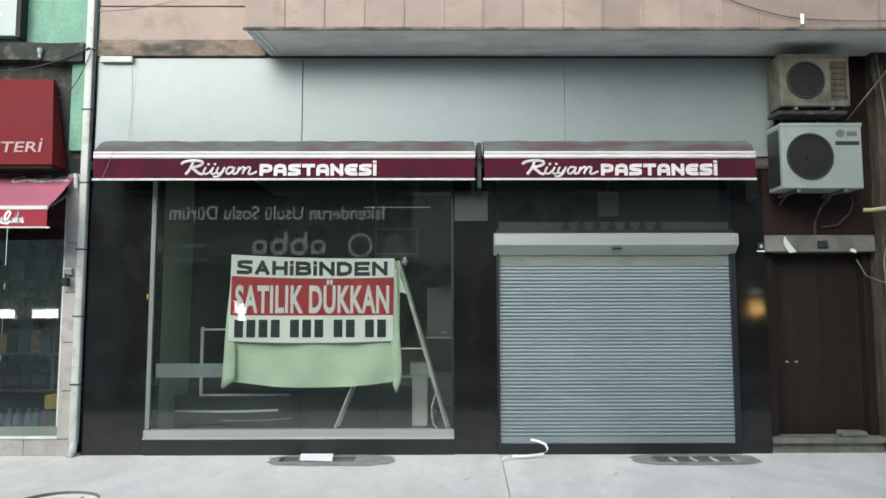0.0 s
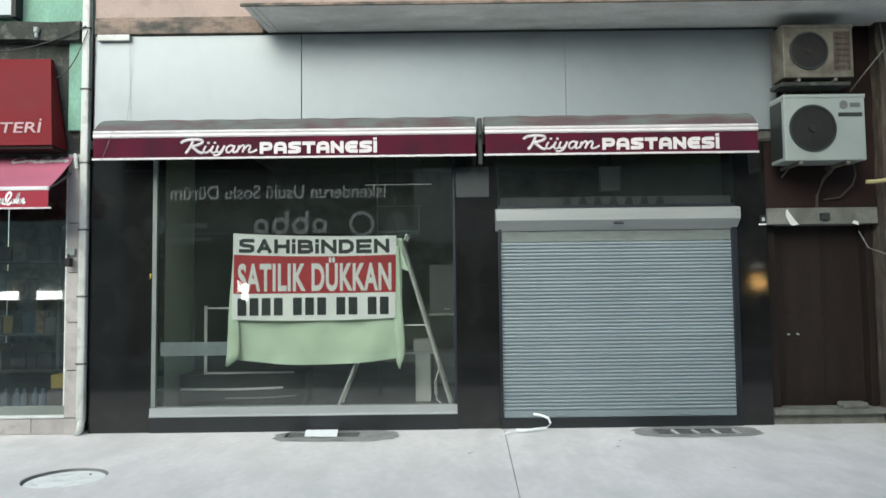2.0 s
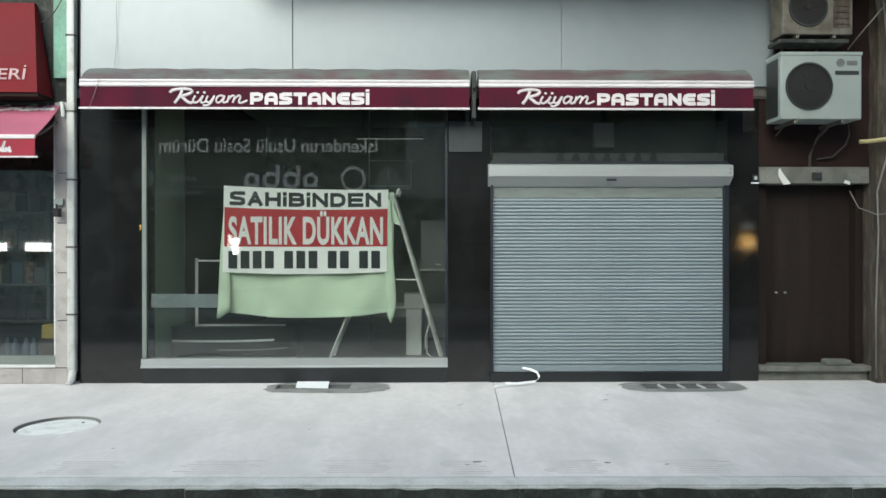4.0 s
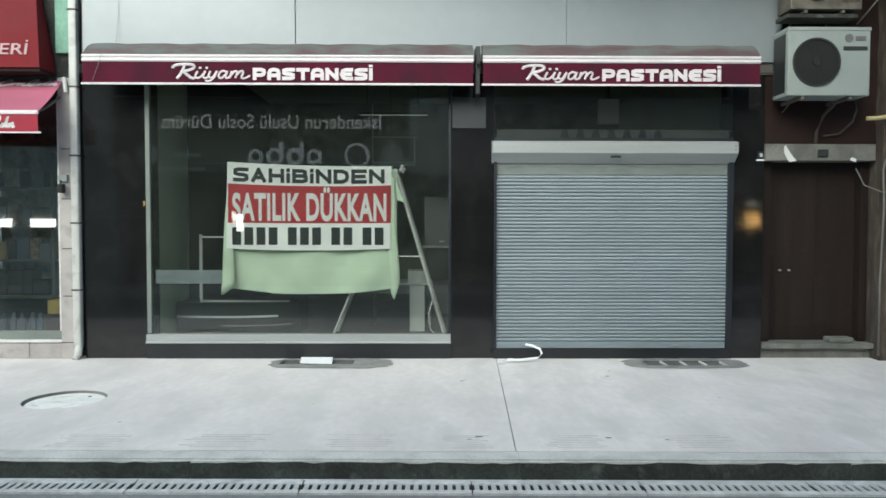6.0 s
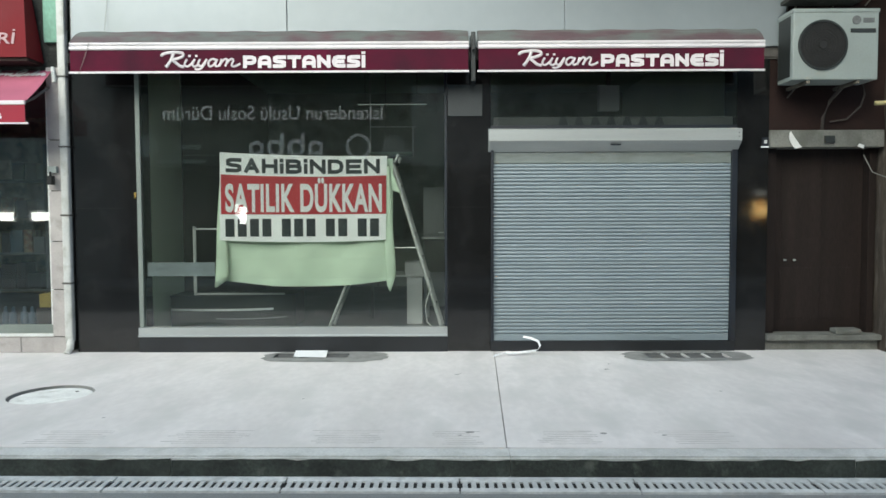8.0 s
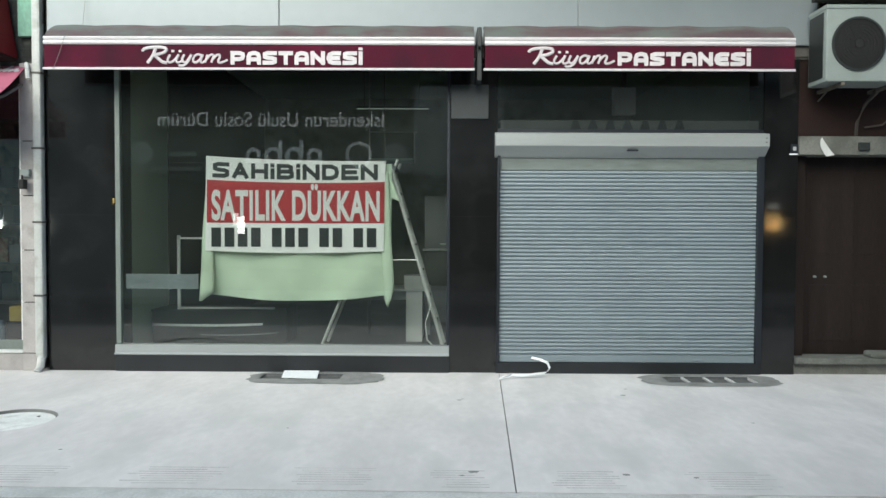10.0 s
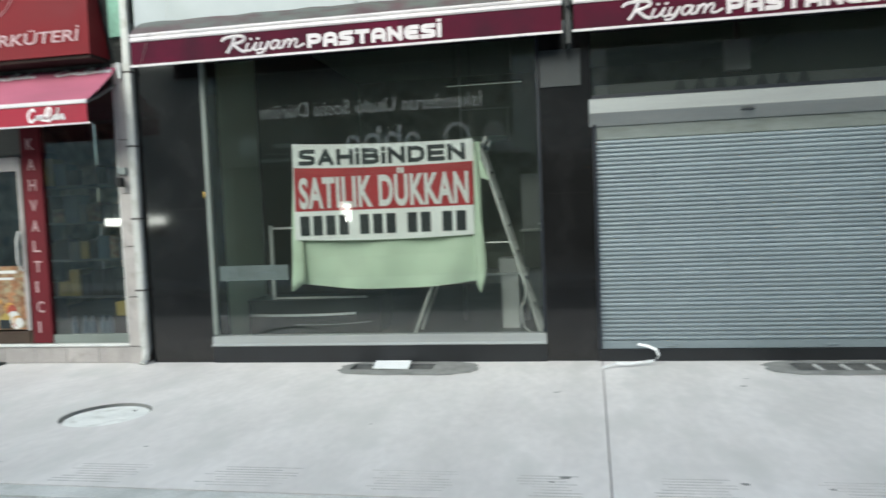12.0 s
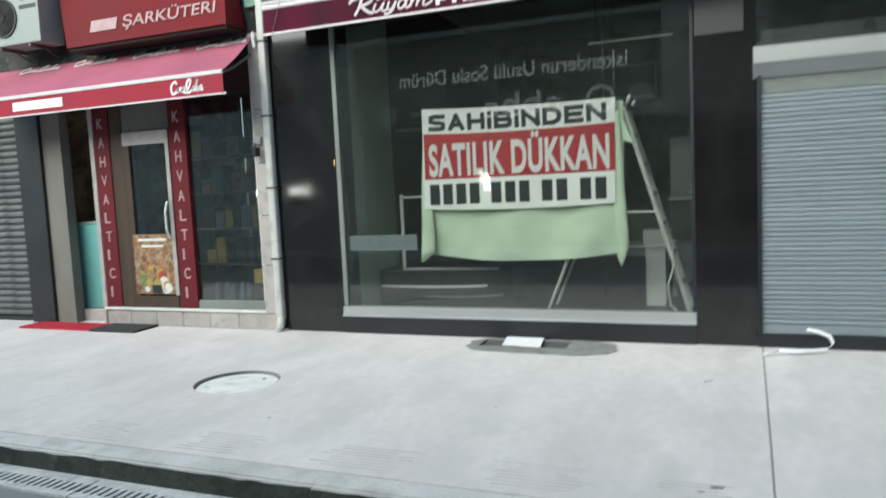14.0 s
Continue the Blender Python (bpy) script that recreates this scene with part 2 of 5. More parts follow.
M_BLUE = mat("blue_bottle_plastic", (0.05, 0.09, 0.13), 0.35, var=0.3, scale=12)
M_OPP = mat("grey_render_wall", (0.50, 0.53, 0.53), 0.85, var=0.12, scale=1)
M_OPPDARK = mat("dark_sign_board", (0.05, 0.046, 0.042), 0.6, var=0.3)
M_GLASS = glass_mat("shop_glass", (0.94, 0.99, 0.955), 2.0, 0.02)
M_GLASS2 = glass_mat("dusty_shop_glass", (0.80, 0.84, 0.82), 2.15, 0.018)
# faint glow that imitates a pale line mirrored in the pane
M_REFLINE = glow_mat("reflected_line_glow", (0.95, 1.0, 0.97), 0.09)
M_GREYSHEET = mat("grey_sheet_metal", (0.014, 0.018, 0.020), 0.4, 0.0, var=0.15, scale=3)
M_COVERSHEET = mat("blue_grey_cover_sheet", (0.030, 0.037, 0.041), 0.45, var=0.2, scale=3)
M_DELI = mat("dim_brown_shop_wall", (0.42, 0.35, 0.25), 0.7, var=0.5, scale=4, stain=(0.12, 0.13, 0.12))
M_ROLL = mat("dim_grey_roll_cover", (0.085, 0.09, 0.09), 0.7, var=0.15)
M_LAGGING = mat("brown_pipe_lagging", (0.055, 0.046, 0.04), 0.8, var=0.25, scale=12)
M_CREAM = mat("pale_painted_lid", (0.82, 0.825, 0.80), 0.6, var=0.12, scale=5, grain=0.08, bump=0.1, stain=(0.60, 0.60, 0.57), stain_at=0.62)
M_BOXGREY = mat("grey_box_sheet", (0.30, 0.31, 0.31), 0.6, var=0.1)
M_CLEAR = bpy.data.materials.new("glass_back")
M_CLEAR.use_nodes = True
M_CLEAR.node_tree.nodes.remove(M_CLEAR.node_tree.nodes["Principled BSDF"])
M_CLEAR.node_tree.links.new(M_CLEAR.node_tree.nodes.new("ShaderNodeBsdfTransparent").outputs[0], M_CLEAR.node_tree.nodes["Material Output"].inputs[0])
M_JAMB = mat("dull_grey_jamb", (0.17, 0.195, 0.18), 0.6, var=0.15)
M_OPPBROWN = mat("slate_sign_board", (0.11, 0.125, 0.13), 0.7, var=0.2)
M_DIMLETTER = glow_mat("dim_sign_emblem", (0.92, 0.95, 1.0), 0.24)
M_LITLETTER = glow_mat("lit_sign_letters", (0.95, 0.97, 1.0), 0.45)
M_REDDARK = mat("dull_red_strip", (0.11, 0.008, 0.014), 0.7, var=0.15, scale=3, spec=0.3)
M_LAMP = glow_mat("lit_panel", (1.0, 0.98, 0.95), 8.0)
M_LAMPDIM = glow_mat("dim_lit_panel", (1.0, 0.98, 0.95), 3.0)
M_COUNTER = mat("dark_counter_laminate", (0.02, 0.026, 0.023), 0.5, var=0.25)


# ---- mesh helpers ----
def box(bm, x0, x1, y0, y1, z0, z1, bevel=0.0):
    made = bmesh.ops.create_cube(bm, size=1, matrix=Matrix.Translation(((x0 + x1) / 2, (y0 + y1) / 2, (z0 + z1) / 2)) @ Matrix.Diagonal((x1 - x0, y1 - y0, z1 - z0, 1)))
    if bevel:
        edges = {e for v in made["verts"] for e in v.link_edges}
        bmesh.ops.bevel(bm, geom=list(edges), offset=bevel, segments=2, affect="EDGES", profile=0.6)
    return bm


def boxed(x0, x1, y0, y1, z0, z1, bevel=0.0):
    return box(bmesh.new(), x0, x1, y0, y1, z0, z1, bevel)


def tube(bm, pts, r, n=7):
    """A round bar or cable along points."""
    pts = [Vector(p) for p in pts]
    rings = []
    for i, p in enumerate(pts):
        d = (pts[min(i + 1, len(pts) - 1)] - pts[max(i - 1, 0)]).normalized()
        a = d.orthogonal().normalized() if abs(d.z) > 0.9 else d.cross(Vector((0, 0, 1))).normalized()
        b = d.cross(a)
        rings.append([bm.verts.new(p + (a * math.cos(k * math.tau / n) + b * math.sin(k * math.tau / n)) * r) for k in range(n)])
    for u, v in zip(rings, rings[1:]):
        for k in range(n):
            bm.faces.new((u[k], u[(k + 1) % n], v[(k + 1) % n], v[k]))
    bm.faces.new(rings[0][::-1]), bm.faces.new(rings[-1])
    return bm


def sag(a, b, drop, n=10):
    a, b = Vector(a), Vector(b)
    return [a.lerp(b, i / n) - Vector((0, 0, drop * 4 * (i / n) * (1 - i / n))) for i in range(n + 1)]


def disc(bm, c, r, depth, n=40, axis="y"):
    rot = Matrix.Rotation(radians(90), 4, "X") if axis == "y" else Matrix.Identity(4)
    bmesh.ops.create_cone(bm, cap_ends=True, segments=n, radius1=r, radius2=r, depth=depth, matrix=Matrix.Translation(c) @ rot)
    return bm


def ring(bm, c, r0, r1, y0, y1, n=36, axis="y"):
    """A flat ring that faces along y (or lies flat for z)."""
    def at(r, k, h):
        a = k * math.tau / n
        return (c[0] + r * math.cos(a), h, c[2] + r * math.sin(a)) if axis == "y" else (c[0] + r * math.cos(a), c[1] + r * math.sin(a), h)
    v = [[bm.verts.new(at(r, k, h)) for k in range(n)] for r, h in ((r0, y0), (r1, y0), (r1, y1), (r0, y1))]
    for i in range(4):
        for k in range(n):
            bm.faces.new((v[i][k], v[i][(k + 1) % n], v[(i + 1) % 4][(k + 1) % n], v[(i + 1) % 4][k]))
    bmesh.ops.recalc_face_normals(bm, faces=bm.faces[:])
    return bm


def sweep(bm, profile, x0, x1):
    """A closed (y, z) outline drawn along x."""
    a = [bm.verts.new((x0, y, z)) for y, z in profile]
    b = [bm.verts.new((x1, y, z)) for y, z in profile]
    n = len(profile)
    for k in range(n):
        bm.faces.new((a[k], a[(k + 1) % n], b[(k + 1) % n], b[k]))
    bm.faces.new(a[::-1]), bm.faces.new(b)
    bmesh.ops.recalc_face_normals(bm, faces=bm.faces[:])
    return bm


def finish(bm, name, material, smooth=False):
    me = bpy.data.meshes.new(name)
    bmesh.ops.recalc_face_normals(bm, faces=bm.faces[:])
    bm.to_mesh(me)
    bm.free()
    me.materials.append(material)
    if smooth:
        for p in me.polygons:
            p.use_smooth = True
    return me


def part(name, bm, material, parent, label="", smooth=False):
    """One mesh under a thing or a part."""
    ob = new(name, finish(bm, name, material, smooth))
    under(ob, parent)
    return tagged(ob, label)


def glazed(bounds, material, parent, label=""):
    """A pane: its street face mirrors and lets through, its other faces only let through."""
    ob = part("pane", boxed(*bounds), material, parent, label)
    ob.data.materials.append(M_CLEAR)
    for p in ob.data.polygons:
        p.material_index = 0 if p.normal.y < -0.5 else 1
    ob.visible_shadow = False
    return ob


def under(ob, parent):
    ob.parent = parent
    if parent.type == "EMPTY":
        ob.matrix_parent_inverse = Matrix.Translation(-parent.location)
    return ob


def thing(name, base, label, category, group=""):
    ob = new(name)
    ob.location = base
    ob.empty_display_size = 0.1
    return tagged(ob, label, category, group)


def solid(name, bm, material, label, category, group="", kind="", smooth=False):
    return tagged(new(name, finish(bm, name, material, smooth)), label, category, group, kind)


def structure(name, bm, material, label, category):
    return solid(name, bm, material, label, category, kind="structure")


def lettering(text, x0, x1, z0, z1, y, material, parent, weight=0.0, name="lettering", back=False, depth=0.004, spacing=1.0, shear=0.0, rise=0.0):
    """Words that fill a rectangle of a wall, facing -y (or +y from behind)."""
    cu = bpy.data.curves.new(name, "FONT")
    cu.body, cu.offset, cu.space_character, cu.shear = text, weight, spacing, shear
    ob = new(name, cu)
    bpy.context.view_layer.update()
    me = bpy.data.meshes.new_from_object(ob.evaluated_get(bpy.context.evaluated_depsgraph_get()))
    bpy.data.objects.remove(ob)
    co = [v.co.copy() for v in me.vertices]
    ax, bx = min(c.x for c in co), max(c.x for c in co)
    az, bz = min(c.y for c in co), max(c.y for c in co)
    bm = bmesh.new()
    bm.from_mesh(me)
    side = 1 if back else -1
    for v in bm.verts:
        u, w = (v.co.x - ax) / (bx - ax), (v.co.y - az) / (bz - az)
        v.co = ((x1 - u * (x1 - x0)) if back else (x0 + u * (x1 - x0)), y, z0 + w * (z1 - z0) + rise * u)
    faces = bm.faces[:]
    for f in faces:
        f.smooth = False
    made = bmesh.ops.extrude_face_region(bm, geom=faces)
    for v in [g for g in made["geom"] if isinstance(g, bmesh.types.BMVert)]:
        v.co.y += side * depth
    ob = new(name, finish(bm, name, material))
    return under(ob, parent)


def flourish(pts, x0, x1, z0, z1, y, material, parent, thick=0.13, name="emblem"):
    """A plain hand-drawn flourish in place of a trade mark: one swelling stroke through points of the unit square."""
    bm = bmesh.new()
    w, h = x1 - x0, z1 - z0
    line = []
    for i in range(len(pts) - 1):
        a, b, c, d = (Vector(pts[min(max(k, 0), len(pts) - 1)]) for k in (i - 1, i, i + 1, i + 2))
        for q in range(5):
            u = q / 5
            p = 0.5 * (2 * b + (c - a) * u + (2 * a - 5 * b + 4 * c - d) * u * u + (3 * b - a - 3 * c + d) * u ** 3)
            line.append(Vector((x0 + p.x * w, z0 + p.y * h)))
    prev = None
    for i, p in enumerate(line):
        d = (line[min(i + 1, len(line) - 1)] - line[max(i - 1, 0)])
        d = d.normalized() if d.length > 1e-6 else Vector((1, 0))
        t = thick * h * (0.5 if d.y > 0 else 0.36)
        n = Vector((-d.y, d.x)) * t + Vector((t * 0.25, 0))
        v = [bm.verts.new((p.x + n.x * s, y - e, p.y + n.y * s)) for s in (-1, 1) for e in (0, 0.004)]
        if prev:
            for m, k in ((0, 1), (1, 3), (3, 2), (2, 0)):
                bm.faces.new((prev[m], prev[k], v[k], v[m]))
        prev = v
    return part(name, bm, material, parent)


def script(pts, x0, x1, z0, z1, y, material, parent, radius=0.0122):
    """One rounded pen stroke of painted script through points of the unit square."""
    line = []
    for i in range(len(pts) - 1):
        a, b, c, d = (Vector(pts[min(max(k, 0), len(pts) - 1)]) for k in (i - 1, i, i + 1, i + 2))
        for q in range(6):
            u = q / 6
            p = 0.5 * (2 * b + (c - a) * u + (2 * a - 5 * b + 4 * c - d) * u * u + (3 * b - a - 3 * c + d) * u ** 3)
            line.append((x0 + p.x * (x1 - x0), 0.0, z0 + p.y * (z1 - z0)))
    line.append((x0 + pts[-1][0] * (x1 - x0), 0.0, z0 + pts[-1][1] * (z1 - z0)))
    bm = bmesh.new()
    for (ax, _, az), (bx, _, bz) in zip(line, line[1:]):
        tube(bm, [(ax, 0.0, az), (bx, 0.0, bz)], radius, 8)
    for v in bm.verts:
        v.co.y = y + v.co.y * 0.3
    return part("script_stroke", bm, material, parent, smooth=True)


def stroke_word(word, x0, x1, z0, z1, y, material, parent, thick, gap, rise=0.0, sag=0.0):
    """Heavy rounded block capitals drawn as ribbons, each letter a part."""
    slim = sum(c in "Ii" for c in word)
    wide = (x1 - x0 + gap - slim * (thick + gap)) / (len(word) - slim) - gap
    x = x0
    for c in word:
        w = thick if c in "Ii" else wide
        bm = bmesh.new()
        for n, pts in enumerate(GLYPHS[c]):
            line = [Vector((x + thick / 2 + u * max(w - thick, 0), z0 + thick / 2 + v * (z1 - z0 - thick))) for u, v in pts]
            e = y - 0.0004 * n
            ends = []
            for i, p in enumerate(line):
                a, b = line[max(i - 1, 0)], line[min(i + 1, len(line) - 1)]
                d0 = (p - a).normalized() if i else (b - p).normalized()
                d1 = (b - p).normalized() if i < len(line) - 1 else d0
                t = (d0 + d1).normalized()
                m = Vector((-t.y, t.x)) * (thick / 2) / max(t.dot(d1), 0.6)
                p = p - d0 * (thick / 2) if i == 0 else p + d1 * (thick / 2) if i == len(line) - 1 else p
                ends.append([bm.verts.new((p.x + m.x * k, e - q, p.y + m.y * k)) for k in (-1, 1) for q in (0, 0.003)])
            for u, v in zip(ends, ends[1:]):
                for a, b in ((0, 1), (1, 3), (3, 2), (2, 0)):
                    bm.faces.new((u[a], u[b], v[b], v[a]))
        for v in bm.verts:
            u = (v.co.x - x0) / (x1 - x0)
            v.co.z += rise * u - sag * 4 * u * (1 - u)
        part("letter", bm, material, parent)
        x += w + gap


GLYPHS = {"P": ([(0, 0), (0, 1)], [(0, 1), (0.7, 1), (0.96, 0.88), (1, 0.68), (0.92, 0.46), (0.65, 0.36), (0, 0.36)]),
          "A": ([(0, 0), (0, 0.62), (0.12, 0.9), (0.4, 1), (0.65, 1), (0.9, 0.9), (1, 0.62), (1, 0)], [(0, 0.34), (1, 0.34)]),
          "S": ([(1, 1), (0.28, 1), (0.04, 0.9), (0.04, 0.62), (0.28, 0.52), (0.75, 0.48), (0.98, 0.38), (0.98, 0.1), (0.75, 0), (0, 0)],),
          "T": ([(0, 1), (1, 1)], [(0.5, 1), (0.5, 0)]),
          "N": ([(0, 0), (0, 1)], [(0.02, 0.98), (0.98, 0.02)], [(1, 0), (1, 1)]),
          "E": ([(1, 1), (0.4, 1), (0.1, 0.85), (0, 0.5), (0.1, 0.15), (0.4, 0), (1, 0)], [(0, 0.5), (0.9, 0.5)]),
          "^": ([(0.04, 0), (0.5, 1)], [(0.96, 0), (0.5, 1)], [(0.22, 0.28), (0.78, 0.28)]),
          "H": ([(0, 0), (0, 1)], [(1, 0), (1, 1)], [(0, 0.5), (1, 0.5)]),
          "B": ([(0, 0), (0, 1)], [(0, 1), (0.72, 1), (0.93, 0.9), (0.93, 0.62), (0.72, 0.52), (0, 0.52)], [(0, 0.52), (0.75, 0.52), (1, 0.4), (1, 0.12), (0.75, 0), (0, 0)]),
          "D": ([(0, 0), (0, 1)], [(0, 1), (0.6, 1), (0.92, 0.82), (1, 0.5), (0.92, 0.18), (0.6, 0), (0, 0)]),
          "=": ([(0, 0), (0, 1)], [(0, 1), (1, 1)], [(0, 0.5), (0.9, 0.5)], [(0, 0), (1, 0)]),
          "i": ([(0, 0), (0, 0.6)], [(0, 1.04), (0, 1.05)]),
          "I": ([(0, 0), (0, 1)],)}
CAPITAL = ([(0.155, 0.93), (0.13, 0.64), (0.095, 0.36), (0.055, 0.14)],
           [(0.0, 0.76), (0.015, 0.88), (0.08, 0.97), (0.19, 1.0), (0.27, 0.94), (0.275, 0.78), (0.21, 0.64), (0.125, 0.57)],
           [(0.135, 0.57), (0.18, 0.40), (0.235, 0.20), (0.285, 0.16)])
SMALL = ([(0.325, 0.60), (0.295, 0.34), (0.305, 0.19), (0.345, 0.20), (0.39, 0.38), (0.425, 0.60)], [(0.425, 0.60), (0.395, 0.30), (0.41, 0.17), (0.45, 0.22), (0.475, 0.34)],
         [(0.49, 0.60), (0.465, 0.34), (0.48, 0.20), (0.52, 0.24), (0.575, 0.60)], [(0.575, 0.60), (0.535, 0.22), (0.49, 0.04), (0.44, 0.0), (0.425, 0.07)],
         [(0.69, 0.55), (0.65, 0.61), (0.605, 0.48), (0.595, 0.26), (0.625, 0.17), (0.67, 0.32), (0.708, 0.60)], [(0.708, 0.60), (0.682, 0.26), (0.70, 0.17), (0.735, 0.26)],
         [(0.765, 0.60), (0.735, 0.17)], [(0.745, 0.30), (0.79, 0.55), (0.825, 0.60), (0.832, 0.48), (0.808, 0.17)],
         [(0.818, 0.30), (0.865, 0.55), (0.90, 0.60), (0.91, 0.48), (0.888, 0.24), (0.905, 0.17), (0.945, 0.20), (1.0, 0.33)])
LOOPS = [(0.20, 0.75), (0.14, 0.95), (0.02, 0.6), (0.06, 0.1), (0.2, 0.3), (0.25, 0.5), (0.22, 0.2), (0.30, 0.45), (0.36, 0.45), (0.33, 0.2), (0.42, 0.5), (0.40, 0.2), (0.50, 0.2), (0.64, 0.8), (0.58, 0.98),
         (0.50, 0.6), (0.54, 0.1), (0.66, 0.3), (0.70, 0.5), (0.68, 0.2), (0.76, 0.4), (0.84, 0.95), (0.78, 0.2), (0.88, 0.45), (0.86, 0.2), (0.96, 0.5), (0.95, 0.2), (1.02, 0.3)]


# ---- ground ----
def kerb_y(x):
    return -3.20 - 0.012 * x


bm = bmesh.new()
for a in ((-250, -250), (250, -250), (250, 250), (-250, 250)):
    bm.verts.new((*a, -0.125))
bm.faces.new(bm.verts)
road = structure("road", bm, M_ASPHALT, "worn pale grey asphalt street between the shops", "road")

HOLES = {"manhole": (-2.945, -1.73, 0.315), "left": (-1.54, -0.78, -0.34, -0.10), "right": (2.20, 3.02, -0.40, -0.13)}


def slab(x0a, x0b, x1a, x1b, holes):
    """A concrete slab from the wall (a) to the kerb (b), with holes."""
    bm = bmesh.new()
    loops = [[(x0a, 0.35), (x1a, 0.35), (x1a, 0.0), (x1b, kerb_y(x1b) + 0.16), (x0b, kerb_y(x0b) + 0.16), (x0a, 0.0)]]
    for h in holes:
        if len(h) == 3:
            loops.append([(h[0] + h[2] * math.cos(k * math.tau / 48), h[1] + h[2] * 0.98 * math.sin(k * math.tau / 48)) for k in range(48)])
        else:
            loops.append([(h[0], h[2]), (h[1], h[2]), (h[1], h[3]), (h[0], h[3])])
    edges = []
    for lp in loops:
        v = [bm.verts.new((*p, 0)) for p in lp]
        edges += [bm.edges.new((v[i], v[(i + 1) % len(v)])) for i in range(len(v))]
    bmesh.ops.triangle_fill(bm, edges=edges, use_beauty=True)
    made = bmesh.ops.extrude_face_region(bm, geom=bm.faces[:])
    for g in made["geom"]:
        if isinstance(g, bmesh.types.BMVert):
            g.co.z -= 0.10
    return bm


pavement = structure("pavement", boxed(-60, 60, -2.2, 0.3, -0.125, -0.104), M_JOINT, "smooth grey concrete pavement with one long open joint", "pavement")
part("slab", slab(-60, -60, 0.699, 0.569, [HOLES["manhole"], HOLES["left"]]), M_CONCRETE, pavement)
part("slab", slab(0.706, 0.576, 60, 60, [HOLES["right"]]), M_CONCRETE, pavement)
for i in range(-14, 15):
    bm = bmesh.new()
    xa, xb = i * 2.0 + 0.001 + 0.58, i * 2.0 + 1.999 + 0.58
    v = [bm.verts.new((x, kerb_y(x) + dy, z)) for z in (0.0, -0.13) for x, dy in ((xa, 0), (xb, 0), (xb, 0.155), (xa, 0.155))]
    for f in ((0, 1, 2, 3), (4, 5, 6, 7), (0, 1, 5, 4), (1, 2, 6, 5), (2, 3, 7, 6), (3, 0, 4, 7)):
        bm.faces.new([v[k] for k in f])
    bmesh.ops.bevel(bm, geom=[e for e in bm.edges if all(v.co.z > -0.01 for v in e.verts) and abs(e.verts[0].co.x - e.verts[1].co.x) > 1.0], offset=0.012, segments=2, affect="EDGES")
    stone = part("kerb_stone", bm, M_KERB, pavement, "pale concrete kerb stone")
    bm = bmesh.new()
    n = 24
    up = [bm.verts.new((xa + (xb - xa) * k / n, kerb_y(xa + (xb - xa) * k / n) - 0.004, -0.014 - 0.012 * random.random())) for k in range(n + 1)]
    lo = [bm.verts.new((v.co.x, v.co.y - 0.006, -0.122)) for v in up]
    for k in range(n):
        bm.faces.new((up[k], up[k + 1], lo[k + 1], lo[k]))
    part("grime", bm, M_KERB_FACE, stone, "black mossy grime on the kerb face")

# drain channel along the kerb
GRATE_BAR = finish(boxed(-0.014, 0.014, -0.197, -0.098, -0.128, -0.1135), "bar", M_GRATE)
drain = structure("drain_channel", bmesh.new(), M_IRON, "grey slotted drain channel along the kerb", "drain")
for i in range(-8, 7):
    xa, xb = i * 1.0 + 0.005 + 0.28, i * 1.0 + 0.995 + 0.28
    bm = bmesh.new()
    for y0, y1 in ((-0.10, -0.035), (-0.245, -0.195)):
        v = [bm.verts.new((x, kerb_y(x) + y, z)) for z in (-0.112, -0.13) for x, y in ((xa, y0), (xb, y0), (xb, y1), (xa, y1))]
        for f in ((0, 1, 2, 3), (4, 5, 6, 7), (0, 1, 5, 4), (1, 2, 6, 5), (2, 3, 7, 6), (3, 0, 4, 7)):
            bm.faces.new([v[k] for k in f])
    grate = part("grate", bm, M_GRATE, drain)
    for k in range(20):
        x = xa + (k + 0.5) * 0.0495
        ob = under(new("bar", GRATE_BAR), grate)
        ob.location = (x, kerb_y(x), 0)
# flat black sheet paints the darkness between the grate bars
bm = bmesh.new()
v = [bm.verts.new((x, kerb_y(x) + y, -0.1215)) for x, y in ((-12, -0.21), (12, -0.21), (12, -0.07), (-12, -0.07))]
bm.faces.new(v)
part("trough", bm, M_BLACK, drain, "flat black sheet standing in for the shade under the grates")
bm = bmesh.new()
v = [bm.verts.new((x, kerb_y(x) + y, -0.119)) for x, y in ((-40, -0.034), (40, -0.034), (40, -0.006), (-40, -0.006))]
bm.faces.new(v)
part("channel_edge", bm, M_GRATE, drain)

# manhole, gratings
mx, my, mr = HOLES["manhole"]
manhole = thing("manhole_cover", (mx, my, -0.1), "round pale painted manhole cover sunk in the concrete pavement", "manhole cover")
part("cover", disc(bmesh.new(), (mx + 0.01, my - 0.012, -0.055), mr - 0.022, 0.07, 56, "z"), M_CREAM, manhole)
part("rim", ring(bmesh.new(), (mx, my, 0), mr - 0.008, mr - 0.0008, -0.1, -0.004, 56, "z"), M_PATCH, manhole, "dark gap and iron rim")
# flat black disc paints the dark of the lift hole
part("lift_hole", disc(bmesh.new(), (mx + 0.124, my + 0.157, -0.018), 0.012, 0.004, 12, "z"), M_BLACK, manhole)


